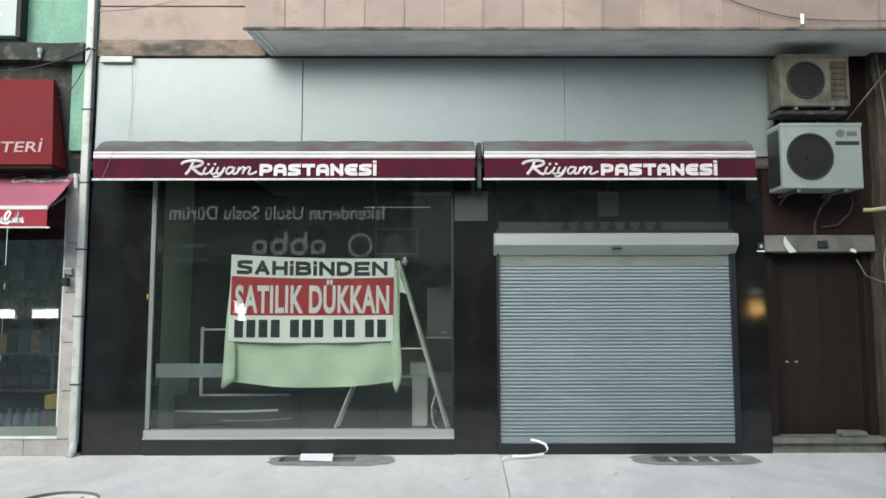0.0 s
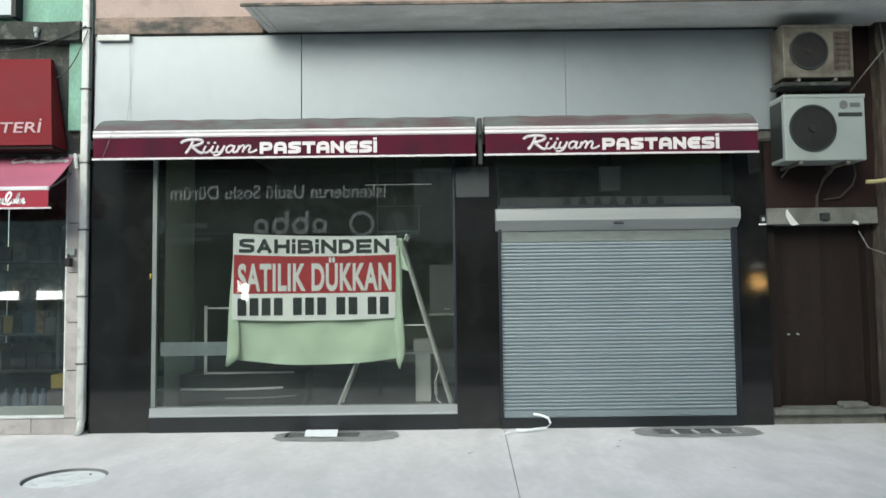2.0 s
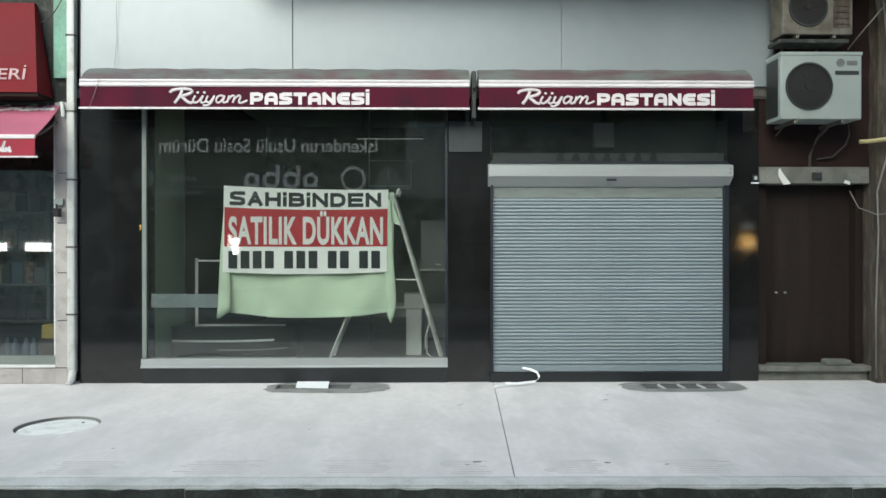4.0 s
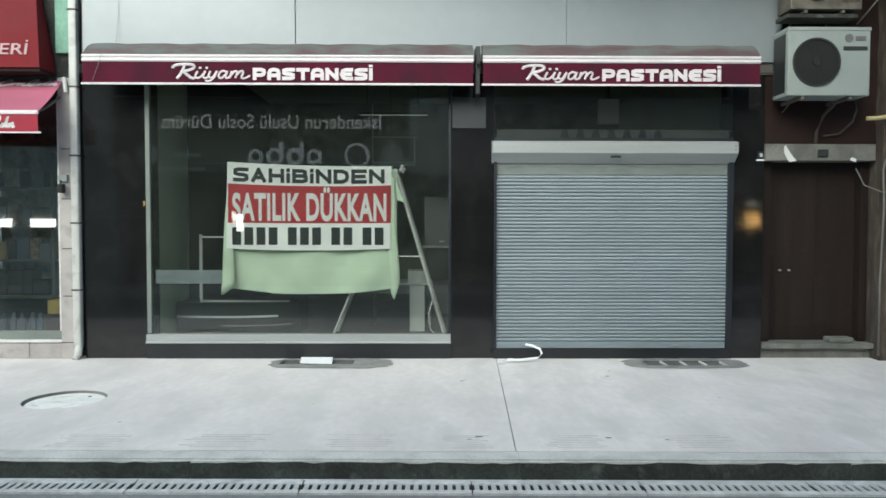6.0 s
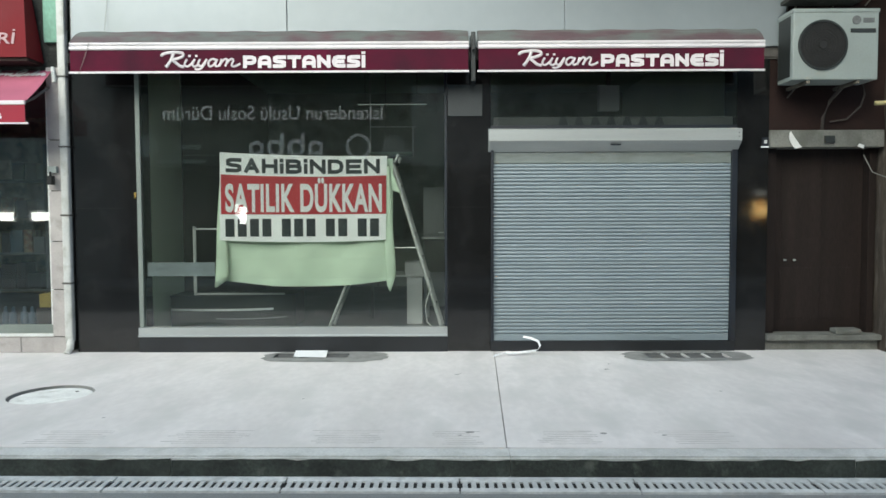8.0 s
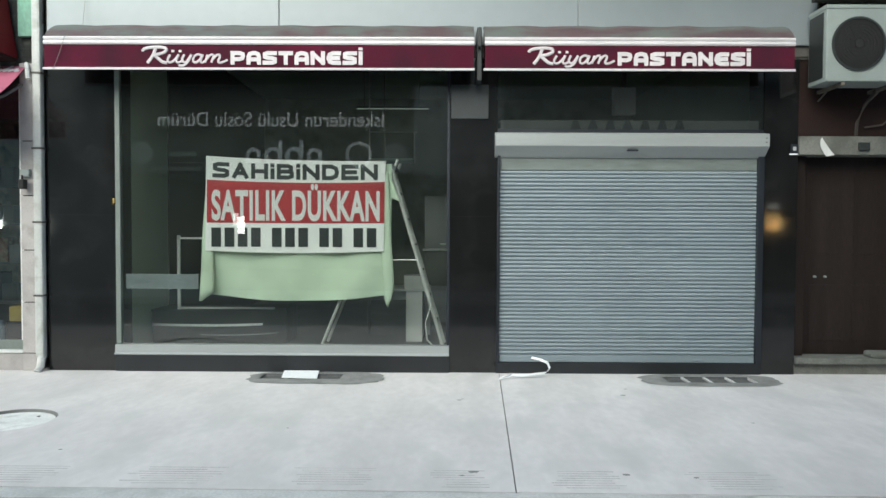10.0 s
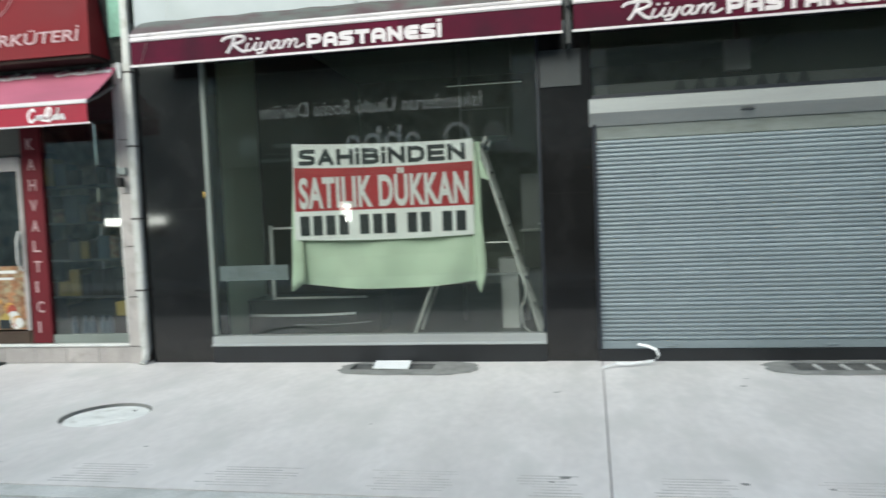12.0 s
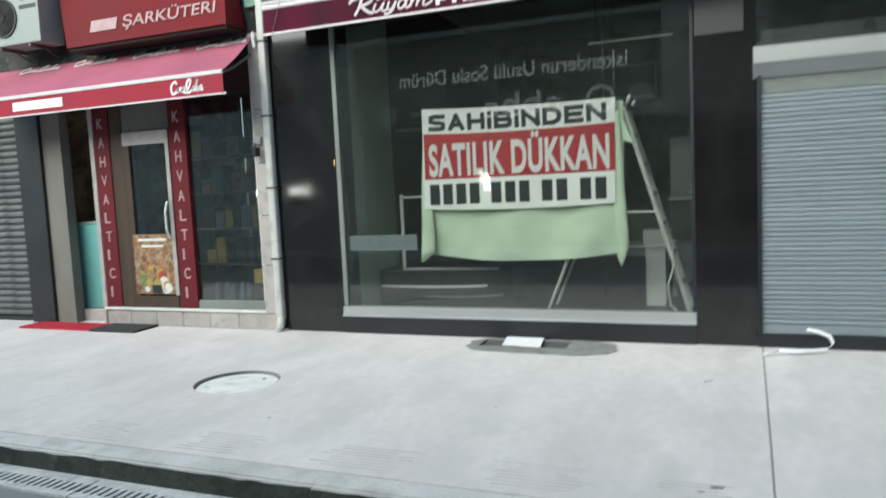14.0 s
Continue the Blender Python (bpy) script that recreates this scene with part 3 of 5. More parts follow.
def patch(name, x0, x1, y0, y1, hole, cells, label):
    ob = thing(name, (x0, y0, 0), label, "basement grating", "basement gratings")
    rnd = random.Random(x0)
    bm = bmesh.new()
    loop = []
    for k in range(40):
        a = k * math.tau / 40
        c, s = math.cos(a), math.sin(a)
        q = (abs(c) ** 3.4 + abs(s) ** 3.4) ** (-1 / 3.4)
        loop.append(bm.verts.new(((x0 + x1) / 2 + (x1 - x0) / 2 * c * q * rnd.uniform(0.95, 1.02), min((y0 + y1) / 2 + (y1 - y0) / 2 * s * q * rnd.uniform(0.9, 1.04), -0.012), 0.004)))
    inner = [bm.verts.new((x, y, 0.004)) for x, y in ((hole[0], hole[2]), (hole[1], hole[2]), (hole[1], hole[3]), (hole[0], hole[3]))]
    edges = [bm.edges.new((lp[i], lp[(i + 1) % len(lp)])) for lp in (loop, inner) for i in range(len(lp))]
    bmesh.ops.triangle_fill(bm, edges=edges, use_beauty=True)
    part("cement_collar", bm, M_PATCH, ob, "dark stained cement collar")
    part("frame", box(box(boxed(hole[0], hole[1], hole[2], hole[2] + 0.02, -0.05, 0.002), hole[0], hole[1], hole[3] - 0.02, hole[3], -0.05, 0.002), hole[0], hole[0] + 0.02, hole[2], hole[3], -0.05, 0.003), M_IRON, ob)
    w = (hole[1] - hole[0]) / cells
    for k in range(1, cells):
        part("divider", boxed(hole[0] + k * w - 0.012, hole[0] + k * w + 0.012, hole[2], hole[3], -0.05, 0.001), M_KERB, ob)
    for k in range(cells):
        for j in range(7):
            y = hole[2] + 0.025 + j * (hole[3] - hole[2] - 0.05) / 6
            part("bar", boxed(hole[0] + k * w + 0.013, hole[0] + (k + 1) * w - 0.013, y - 0.005, y + 0.005, -0.045, -0.012), M_IRON, ob)
    return ob


patch("basement_grating", -1.64, -0.37, -0.55, -0.01, HOLES["left"], 3, "iron basement grating in a dark cement collar, half covered by paper")
patch("basement_grating", 1.97, 3.25, -0.55, -0.01, HOLES["right"], 4, "iron basement grating with four dark openings in cement")
bm = bmesh.new()
v = [bm.verts.new(p) for p in ((-1.315, -0.335, 0.012), (-0.985, -0.36, 0.010), (-1.02, -0.05, 0.018), (-1.355, -0.04, 0.016))]
bm.faces.new(v)
bmesh.ops.extrude_face_region(bm, geom=bm.faces[:])
for v in list(bm.verts)[4:]:
    v.co.z += 0.004
solid("paper_sheet", bm, M_PAPER, "blank white sheet lying on the basement grating", "paper")

# scored anti-slip marks and specks on the concrete
marks = tagged(new("score_marks"), "faint groups of scored lines in the concrete near the kerb", "score marks", kind="structure")
marks.location = (0, -2.85, 0)
for x0, x1 in ((-3.3, -2.85), (-2.45, -1.95), (-1.60, -1.05), (-0.68, -0.18), (0.10, 0.45), (0.75, 1.2), (1.55, 2.05)):
    for k in range(8):
        y = -2.70 - k * 0.036 - 0.03 * (x0 > 0)
        a, b = x0 + random.uniform(0, 0.12), x1 - random.uniform(0, 0.12)
        part("score_line", boxed(a, b, y - 0.004, y + 0.004, -0.002, 0.0012), M_SCORE, marks)
bm = bmesh.new()
for x, y, r in ((0.30, -1.08, 0.016), (0.33, -1.05, 0.009), (1.67, -0.89, 0.02), (0.36, -2.75, 0.022), (0.29, -2.81, 0.012), (1.60, -2.82, 0.014), (1.22, -2.78, 0.017), (1.75, -0.66, 0.011), (-0.9, -1.9, 0.008), (2.4, -1.7, 0.010), (-2.2, -2.4, 0.009)):
    v = [bm.verts.new((x + r * 1.6 * math.cos(k * math.tau / 9) * random.uniform(0.6, 1.2), y + r * math.sin(k * math.tau / 9) * random.uniform(0.6, 1.2), 0.0022)) for k in range(9)]
    bm.faces.new(v)
solid("dirt_specks", bm, M_PATCH, "small dark dirt specks on the concrete pavement", "dirt", kind="stuff")

# ribbon of tape on the pavement
bm = bmesh.new()
path = [(0.68, -0.34, 0.01), (0.74, -0.30, 0.02), (0.80, -0.25, 0.03), (0.90, -0.24, 0.02), (1.02, -0.20, 0.025), (1.12, -0.17, 0.03), (1.17, -0.14, 0.07), (1.15, -0.12, 0.12), (1.08, -0.11, 0.15), (1.0, -0.10, 0.165)]
for off in (0.0, 0.03):
    prev = None
    for i, p in enumerate(path[:6] if off else path):
        w = 0.006 + 0.004 * math.sin(i * 2.1 + off * 50)
        a, b = bm.verts.new((p[0] - 0.008, p[1] - w - off, p[2] - 0.006 + off * 0.4)), bm.verts.new((p[0] + 0.008, p[1] + w - off, p[2] + 0.012 + off * 0.4))
        if prev:
            bm.faces.new((prev[0], a, b, prev[1]))
        prev = (a, b)
tape = solid("plastic_tape", bm, M_PAPER, "crumpled white plastic tape curling up from the pavement", "tape")
tape.modifiers.new("thickness", "SOLIDIFY").thickness = 0.002

# ---- the vacant shop ----
def wall_with(name, material, label, boxes):
    bm = bmesh.new()
    for b in boxes:
        box(bm, *b)
    return structure(name, bm, material, label, "wall")


# pillars of polished granite slabs
def pillar(name, x0, x1, z1=3.0):
    ob = structure(name, boxed(x0 + 0.01, x1 - 0.01, 0.02, 0.34, 0.0, z1), M_JOINT, "black polished granite shop pillar", "pillar")
    zs = [0.0, 1.5, z1]
    for a, b in zip(zs, zs[1:]):
        part("granite_slab", boxed(x0, x1, 0.0, 0.34, a + 0.0004, b - 0.0004), M_GRANITE, ob)
    return ob


pillar("pillar_1", -3.635, -2.985)
pillar("pillar_2", 0.222, 0.672)
pillar("pillar_3", 3.20, 3.525)
wall_with("wall_front", M_JOINT, "wall behind the white fascia panels above the shop", [(-3.63, 3.70, 0.0, 0.3, 3.0, 4.26)])
wall_with("plinth", M_PLINTH, "black stone plinth under the shop window", [(-2.985, 0.222, -0.02, 0.30, 0.0, 0.158), (0.672, 3.20, -0.02, 0.30, 0.0, 0.105)])

window = tagged(new("window_1"), "large shop window in a silver aluminium frame", "window", kind="structure")
window.location = (-2.98, 0, 0.135)
part("bottom_rail", sweep(bmesh.new(), [(-0.030, 0.160), (-0.034, 0.168), (-0.022, 0.178), (-0.012, 0.184), (-0.008, 0.255), (0.05, 0.262), (0.05, 0.160)], -2.995, 0.219), M_ALU, window, "silver sill rail")
part("side_rail", boxed(-2.984, -2.938, -0.006, 0.05, 0.263, 2.93, 0.004), M_JAMB, window)
part("side_rail", boxed(0.196, 0.221, -0.004, 0.05, 0.263, 2.93, 0.003), M_RAIL, window)
part("top_rail", boxed(-2.924, 0.195, -0.006, 0.05, 2.88, 2.93, 0.003), M_RAIL, window)
pane = glazed((-2.937, 0.195, 0.014, 0.022, 0.263, 2.879), M_GLASS, window, "clear glass pane")
part("door_lock", boxed(-3.005, -2.99, -0.02, -0.004, 1.60, 1.66, 0.004), M_GOLD, window, "small brass lock")
part("film_strip", boxed(-2.90, -2.20, 0.024, 0.026, 0.79, 0.935), M_FROST, window, "pale frosted film strip")

for x in (-2.84, -2.50):
    part("film_mark", boxed(x, x + 0.21, 0.0225, 0.0238, 0.852, 0.876), M_FILMBAR, window, "faint grey bar")

transom = tagged(new("window_2"), "dark glazed transom above the roller shutter", "window", kind="structure")
transom.location = (0.68, 0, 2.27)
part("frame", box(boxed(0.673, 3.199, 0.0, 0.05, 2.30, 2.335), 0.673, 3.199, 0.0, 0.05, 2.88, 2.93), M_RAIL, transom)
pane = glazed((0.673, 3.199, 0.014, 0.022, 2.336, 2.879), M_GLASS2, transom, "dusty glass pane")
part("roll_cover", boxed(0.70, 3.18, 0.06, 0.30, 2.30, 2.43, 0.01), M_ROLL, transom, "grey cover of the shutter roll")
for k in range(7):
    bm = bmesh.new()
    x = 1.42 + k * 0.165
    v = [bm.verts.new((x + dx, y, z)) for y in (0.03, 0.034) for dx, z in ((-0.05, 2.34), (0.05, 2.34), (0.02, 2.43), (-0.02, 2.43))]
    for f in ((0, 1, 2, 3), (7, 6, 5, 4), (0, 1, 5, 4), (1, 2, 6, 5), (2, 3, 7, 6), (3, 0, 4, 7)):
        bm.faces.new([v[i] for i in f])
    part("sticker", bm, M_INK, transom, "black sticker behind the glass")

# roller shutter
shutter = thing("roller_shutter", (1.93, 0, 0.1), "closed grey aluminium roller shutter with a box above", "roller shutter")
for x0, x1 in ((0.674, 0.700), (3.142, 3.198)):
    part("guide_rail", boxed(x0, x1, -0.035, 0.05, 0.107, 2.16, 0.004), M_RAIL, shutter, "dark blue guide rail")
part("shutter_box", sweep(bmesh.new(), [(-0.125, 2.281), (-0.13, 2.275), (-0.13, 2.165), (-0.125, 2.158), (-0.02, 2.065), (0.02, 2.06), (0.04, 2.07), (0.04, 2.30), (-0.02, 2.30)], 0.646, 3.199), M_ALU, shutter, "silver shutter box")
part("box_lock", boxed(1.88, 1.98, -0.118, -0.09, 2.118, 2.132, 0.003), M_RAIL, shutter)
for dz in (2.20, 2.24):
    part("screw", disc(bmesh.new(), (3.17, -0.131, dz), 0.006, 0.004, 10), M_RAIL, shutter)
part("bottom_bar", boxed(0.702, 3.140, -0.006, 0.03, 0.108, 0.178, 0.005), M_SLAT, shutter)
P = 0.0375
prof = [(0.004, 0.0), (0.004, 0.0045), (-0.004, 0.006), (-0.0085, 0.012), (-0.010, 0.019), (-0.0085, 0.026), (-0.004, 0.032), (0.004, 0.0335), (0.004, 0.037), (0.009, 0.037), (0.009, 0.0)]
slat = finish(sweep(bmesh.new(), prof, 0.702, 3.140), "slat", M_SLAT)
part("top_plate", boxed(0.702, 3.140, -0.002, 0.012, 1.946, 2.075, 0.002), M_TOPPLATE, shutter, "plain top plate, coloured darker for the shadow of the box")
for i in range(47):
    ob = under(new("slat", slat), shutter)
    ob.location = (0, 0.004, 0.180 + i * P)
for x in (1.25, 2.55):
    part("pull_tab", boxed(x, x + 0.09, -0.016, -0.006, 0.13, 0.145, 0.003), M_SLAT, shutter)

# fascia panels
fascia = structure("fascia", boxed(-3.60, 3.66, -0.012, -0.002, 3.02, 4.19), M_JOINT, "row of three white composite panels above the awnings", "fascia")
for a, b, z0 in ((-3.60, -1.402, 3.0), (-1.394, 1.418, 3.0), (1.422, 3.66, 3.0)):
    part("panel", boxed(a, b, -0.042, -0.013, z0 + 0.12, 4.20, 0.003), M_PANEL, fascia)


# awnings
def awning(x0, x1, words, label):
    ob = thing("awning", ((x0 + x1) / 2, -0.05, 2.8), label, "awning", "folded awnings")
    n = max(2, int((x1 - x0) / 0.18))
    bm = bmesh.new()
    rows = []
    for j, (y, z) in enumerate(((-0.046, 3.266), (-0.15, 3.262), (-0.235, 3.218), (-0.30, 3.166), (-0.345, 3.112))):
        rows.append([bm.verts.new((x0 + (x1 - x0) * k / n, y, z - (0.006 * math.sin(k * 2.3 + x0) if 0 < j < 4 else 0))) for k in range(n + 1)])
    for a, b in zip(rows, rows[1:]):
        for k in range(n):
            bm.faces.new((a[k], a[k + 1], b[k + 1], b[k]))
    top = part("top_cloth", bm, M_CLOTH_TOP, ob, "dusty grey-purple roof cloth")
    top.modifiers.new("thickness", "SOLIDIFY").thickness = 0.004
    part("front_bar", sweep(bmesh.new(), [(-0.345, 3.106), (-0.362, 3.104), (-0.368, 3.092), (-0.364, 3.078), (-0.358, 3.073), (-0.358, 3.068), (-0.366, 3.062), (-0.370, 3.045), (-0.362, 3.032), (-0.335, 3.032), (-0.335, 3.106)], x0, x1), M_TRIM, ob, "white ribbed front bar")
    bm = bmesh.new()
    up, lo = [], []
    n = int((x1 - x0) / 0.06)
    for k in range(n + 1):
        x = x0 + 0.004 + (x1 - x0 - 0.008) * k / n
        up.append(bm.verts.new((x, -0.355, 3.033)))
        lo.append(bm.verts.new((x, -0.355 + 0.0015 * math.sin(x * 5 + x0) + 0.0008 * math.sin(x * 17), 2.828)))
    for k in range(n):
        bm.faces.new((up[k], up[k + 1], lo[k + 1], lo[k]))
    val = part("valance", bm, M_CLOTH, ob, "burgundy valance with white lettering")
    val.modifiers.new("thickness", "SOLIDIFY").thickness = 0.003
    part("hem", boxed(x0 - 0.01, x1 + 0.005, -0.362, -0.348, 2.806, 2.827, 0.003), M_TRIM, ob, "white hem strip")
    for line in CAPITAL:
        script(line, words - 1.03, words - 0.262, 2.842, 3.008, -0.3592, M_LETTER, val, 0.0145)
    for line in SMALL:
        script(line, words - 1.03, words - 0.262, 2.842, 3.008, -0.3592, M_LETTER, val, 0.0105)
    for x in (words - 0.768, words - 0.702):
        part("dot", boxed(x, x + 0.024, -0.3625, -0.3592, 2.962, 2.982), M_LETTER, val)
    stroke_word("PASTANESI", words - 0.235, words + 0.955, 2.853, 2.974, -0.3592, M_LETTER, val, 0.036, 0.014)
    part("dot", boxed(words + 0.918, words + 0.955, -0.362, -0.3592, 2.984, 3.008), M_LETTER, val)
    for x in (x0 + 0.02, x1 - 0.02):
        bm = bmesh.new()
        v = [bm.verts.new((x + dx, y, z)) for dx in (-0.012, 0.012) for y, z in ((-0.05, 3.25), (-0.15, 3.255), (-0.35, 3.10), (-0.34, 3.03), (-0.045, 3.0))]
        bm.faces.new(v[:5]), bm.faces.new(v[:4:-1])
        for i in range(5):
            bm.faces.new((v[i], v[(i + 1) % 5], v[5 + (i + 1) % 5], v[5 + i]))
        part("end_bracket", bm, M_MAROON, ob)
    part("cassette", boxed(x0 + 0.04, x1 - 0.04, -0.15, -0.044, 3.03, 3.13, 0.02), M_RAIL, ob)
    return ob


awning(-3.452, 0.434, -1.525, "burgundy folded awning with white lettering over the shop window")
awning(0.528, 3.308, 1.955, "shorter burgundy folded awning with white lettering over the shutter")
solid("awning_strut", box(boxed(0.462, 0.506, -0.26, -0.046, 2.74, 3.22, 0.004), 0.475, 0.493, -0.34, -0.26, 3.03, 3.2), M_GREYSHEET, "dark bracket between the two awnings on the wall", "bracket")

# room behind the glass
structure("floor", boxed(-3.6, 3.52, 0.30, 5.5, 0.0, 0.13), M_FLOOR, "tiled shop floor, coloured near black for the dim room", "floor")
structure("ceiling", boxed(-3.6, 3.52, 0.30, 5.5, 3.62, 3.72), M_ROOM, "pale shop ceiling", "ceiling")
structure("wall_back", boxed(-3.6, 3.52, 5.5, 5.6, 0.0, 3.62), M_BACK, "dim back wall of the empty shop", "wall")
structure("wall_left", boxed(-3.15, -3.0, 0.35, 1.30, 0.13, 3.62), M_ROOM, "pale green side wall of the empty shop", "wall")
# dark wall put where the side of the room opens into shade
structure("wall_left_dark", boxed(-3.15, -2.985, 1.30, 5.5, 0.13, 3.62), M_OPENINGDARK, "dark brown wall standing in for the unlit opening beyond the side wall", "wall")
structure("wall_right", boxed(3.4, 3.52, 0.35, 5.5, 0.13, 3.62), M_ROOM, "pale side wall of the empty shop", "wall")

# banner and cloth
banner = thing("for_sale_banner", (-1.34, 0.42, 1.1), "white and red vinyl for-sale banner hung inside the window", "banner")


def hung(x0a, x1a, x0b, x1b, z0, z1, y, dip, wave, nx=36, nz=14, topdip=0.0, crease=0.0):
    bm = bmesh.new()
    g = []
    for j in range(nz + 1):
        w = j / nz
        row = []
        for i in range(nx + 1):
            u = i / nx
            x = (x0a + (x1a - x0a) * u) * w + (x0b + (x1b - x0b) * u) * (1 - w)
            z = (z0 - dip * 4 * u * (1 - u)) * (1 - w) + (z1(u) if callable(z1) else z1 - topdip * 4 * u * (1 - u)) * w
            row.append(bm.verts.new((x, y + wave * (1 - w * 0.7) * math.sin(u * 17 + w * 2) + wave * 0.6 * math.sin(u * 5.1 + 1) + crease * (1 - w) * math.sin(11 * (u - 0.45 * w) + 4 * u * u), z)))
        g.append(row)
    for a, b in zip(g, g[1:]):
        for i in range(nx):
            bm.faces.new((a[i], a[i + 1], b[i + 1], b[i]))
    return bm


BT = lambda u: 2.112 - 0.045 * u - 0.018 * 4 * u * (1 - u)
sheet = part("sheet", hung(-2.255, -0.430, -2.27, -0.450, 1.15, BT, 0.42, 0.022, 0.0015), M_BANNER, banner, "white vinyl sheet", True)
sheet.modifiers.new("thickness", "SOLIDIFY").thickness = 0.002
sheet.modifiers["thickness"].use_rim = False
red = part("red_band", hung(-2.248, -0.438, -2.252, -0.444, 1.435, lambda u: 1.872 - 0.018 * u - 0.02 * 4 * u * (1 - u), 0.4165, 0.004, 0.0015), M_BANNER_RED, banner, "red printed band", True)
stroke_word("S^HiBiND=N", -2.19, -0.51, 1.895, 2.052, 0.4165, M_INK, banner, 0.041, 0.024, rise=-0.02, sag=0.012)
lettering("SATILIK DÜKKAN", -2.20, -0.49, 1.455, 1.835, 0.4132, M_WHITE, banner, 0.032, rise=-0.005, depth=0.001, spacing=1.07)
x = -2.205
for w in (4, 3, 2, 2):
    for k in range(w):
        part("number_bar", boxed(x, x + 0.098, 0.4145, 0.4168, 1.19, 1.385), M_INK, banner, "plain black bar")
        x += 0.135
    x += 0.078
cloth = solid("green_cloth", hung(-2.26, -0.37, -2.30, -0.38, 0.705, 2.04, 0.475, 0.07, 0.014, 60, 24, crease=0.03), M_GREEN_CLOTH, "pale green cloth hanging behind the banner", "cloth", smooth=True)


def cloth_fold(outer0, outer1, inner0, inner1, z1, z0, tip, y, peak):
    """A long narrow fold of cloth: outer and inner edge run from z1 down to z0, with a pointed tip."""
    bm = bmesh.new()
    g = []
    for j in range(17):
        w = j / 16
        row = []
        for i in range(6):
            u = i / 5
            x = (outer0 + (outer1 - outer0) * w) * (1 - u) + (inner0 + (inner1 - inner0) * w) * u
            z = z1 + (z0 - tip * (1 - abs(u - peak) / max(peak, 1 - peak)) - z1) * w
            row.append(bm.verts.new((x + 0.004 * math.sin(w * 9), y - 0.012 * math.sin(math.pi * u) - 0.004 * math.sin(w * 7 + u * 3), z)))
        g.append(row)
    for a, c in zip(g, g[1:]):
        for i in range(5):
            bm.faces.new((a[i], a[i + 1], c[i + 1], c[i]))
    fold = part("fold", bm, M_GREEN_CLOTH, cloth, smooth=True)
    fold.modifiers.new("thickness", "SOLIDIFY").thickness = 0.004
    return fold


cloth_fold(-2.255, -2.345, -2.20, -2.19, 2.05, 0.72, 0.10, 0.44, 0.1)
cloth_fold(-0.405, -0.345, -0.50, -0.445, 1.95, 0.76, 0.20, 0.44, 0.65)
bm = bmesh.new()
bm.faces.new([bm.verts.new(p) for p in ((-0.40, 0.45, 1.93), (-0.36, 0.44, 1.85), (-0.29, 0.45, 1.66), (-0.385, 0.46, 1.70))])
part("corner", bm, M_GREEN_CLOTH, cloth).modifiers.new("thickness", "SOLIDIFY").thickness = 0.006
cloth.modifiers.new("thickness", "SOLIDIFY").thickness = 0.004
cloth.modifiers["thickness"].use_rim = False
solid("banner_cord", tube(bmesh.new(), [(-0.44, 0.43, 2.09), (-0.449, 0.44, 3.62)], 0.003), M_CABLE, "thin cord from the ceiling to the banner", "cord")

# stepladder
ladder = thing("stepladder", (-0.4, 0.7, 0.13), "open aluminium stepladder behind the window", "ladder")
for y in (0.50, 0.92):
    part("rail", tube(bmesh.new(), [(-0.385, y, 2.02), (0.17, y - 0.04 * (y < 0.6), 0.14)], 0.021, 8), M_ALU_OLD, ladder)
    part("back_rail", tube(bmesh.new(), [(-0.315, y + 0.03, 2.09), (-1.11, y + 0.03, 0.14)], 0.017, 8), M_ALU_OLD, ladder)
for k in range(1, 7):
    u = k / 7
    x, z = -0.385 + 0.555 * u, 2.02 - 1.88 * u
    part("step", boxed(x - 0.025, x + 0.015, 0.49, 0.92, z - 0.010, z + 0.010, 0.003), M_IRON, ladder)
part("top_cap", boxed(-0.40, -0.33, 0.47, 0.97, 1.99, 2.02, 0.006), M_IRON, ladder)
part("spreader", tube(bmesh.new(), [(-0.74, 0.5, 1.06), (-0.10, 0.48, 1.06)], 0.008), M_ALU_OLD, ladder)
part("strap", tube(bmesh.new(), [(0.04, 0.42, 0.62), (-0.02, 0.40, 0.42), (0.0, 0.39, 0.25), (0.09, 0.38, 0.16)], 0.008), M_ALU_OLD, ladder)

# leftover furniture
table = thing("work_table", (-0.3, 1.3, 0.13), "small white work table with a pale side panel", "table")
part("tabletop", boxed(-0.75, 0.01, 1.0, 1.6, 0.69, 0.715, 0.004), M_COVER, table)
part("side_panel", boxed(-0.255, -0.075, 1.02, 1.58, 0.13, 0.689), M_COVER, table)
part("leg", boxed(-0.74, -0.70, 1.54, 1.58, 0.13, 0.689), M_IRON, table)
part("leg", boxed(-0.04, 0.0, 1.54, 1.58, 0.13, 0.689), M_ALU_OLD, table)
solid("carton", boxed(-0.28, -0.04, 1.05, 1.35, 0.715, 0.86, 0.004), M_COVER, "white carton standing on the work table", "box")
case = thing("display_counter", (-2.0, 0.9, 0.13), "dark curved display counter with pale edging strips", "counter")


def arc(y, z, h, d, x0=-2.95, x1=-1.55, bow=0.28, n=18):
    bm = bmesh.new()
    fr = [(x0 + (x1 - x0) * k / n, y - bow * math.sin(math.pi * 0.5 * k / n) * 0.4 + bow * (k / n) ** 3) for k in range(n + 1)]
    v = [[bm.verts.new((x, yy + dy, zz)) for x, yy in fr] for dy, zz in ((0, z), (0, z + h), (d, z + h), (d, z))]
    for a in range(4):
        for k in range(n):
            bm.faces.new((v[a][k], v[a][k + 1], v[(a + 1) % 4][k + 1], v[(a + 1) % 4][k]))
    bm.faces.new([v[a][0] for a in range(4)]), bm.faces.new([v[a][n] for a in range(4)][::-1])
    return bm


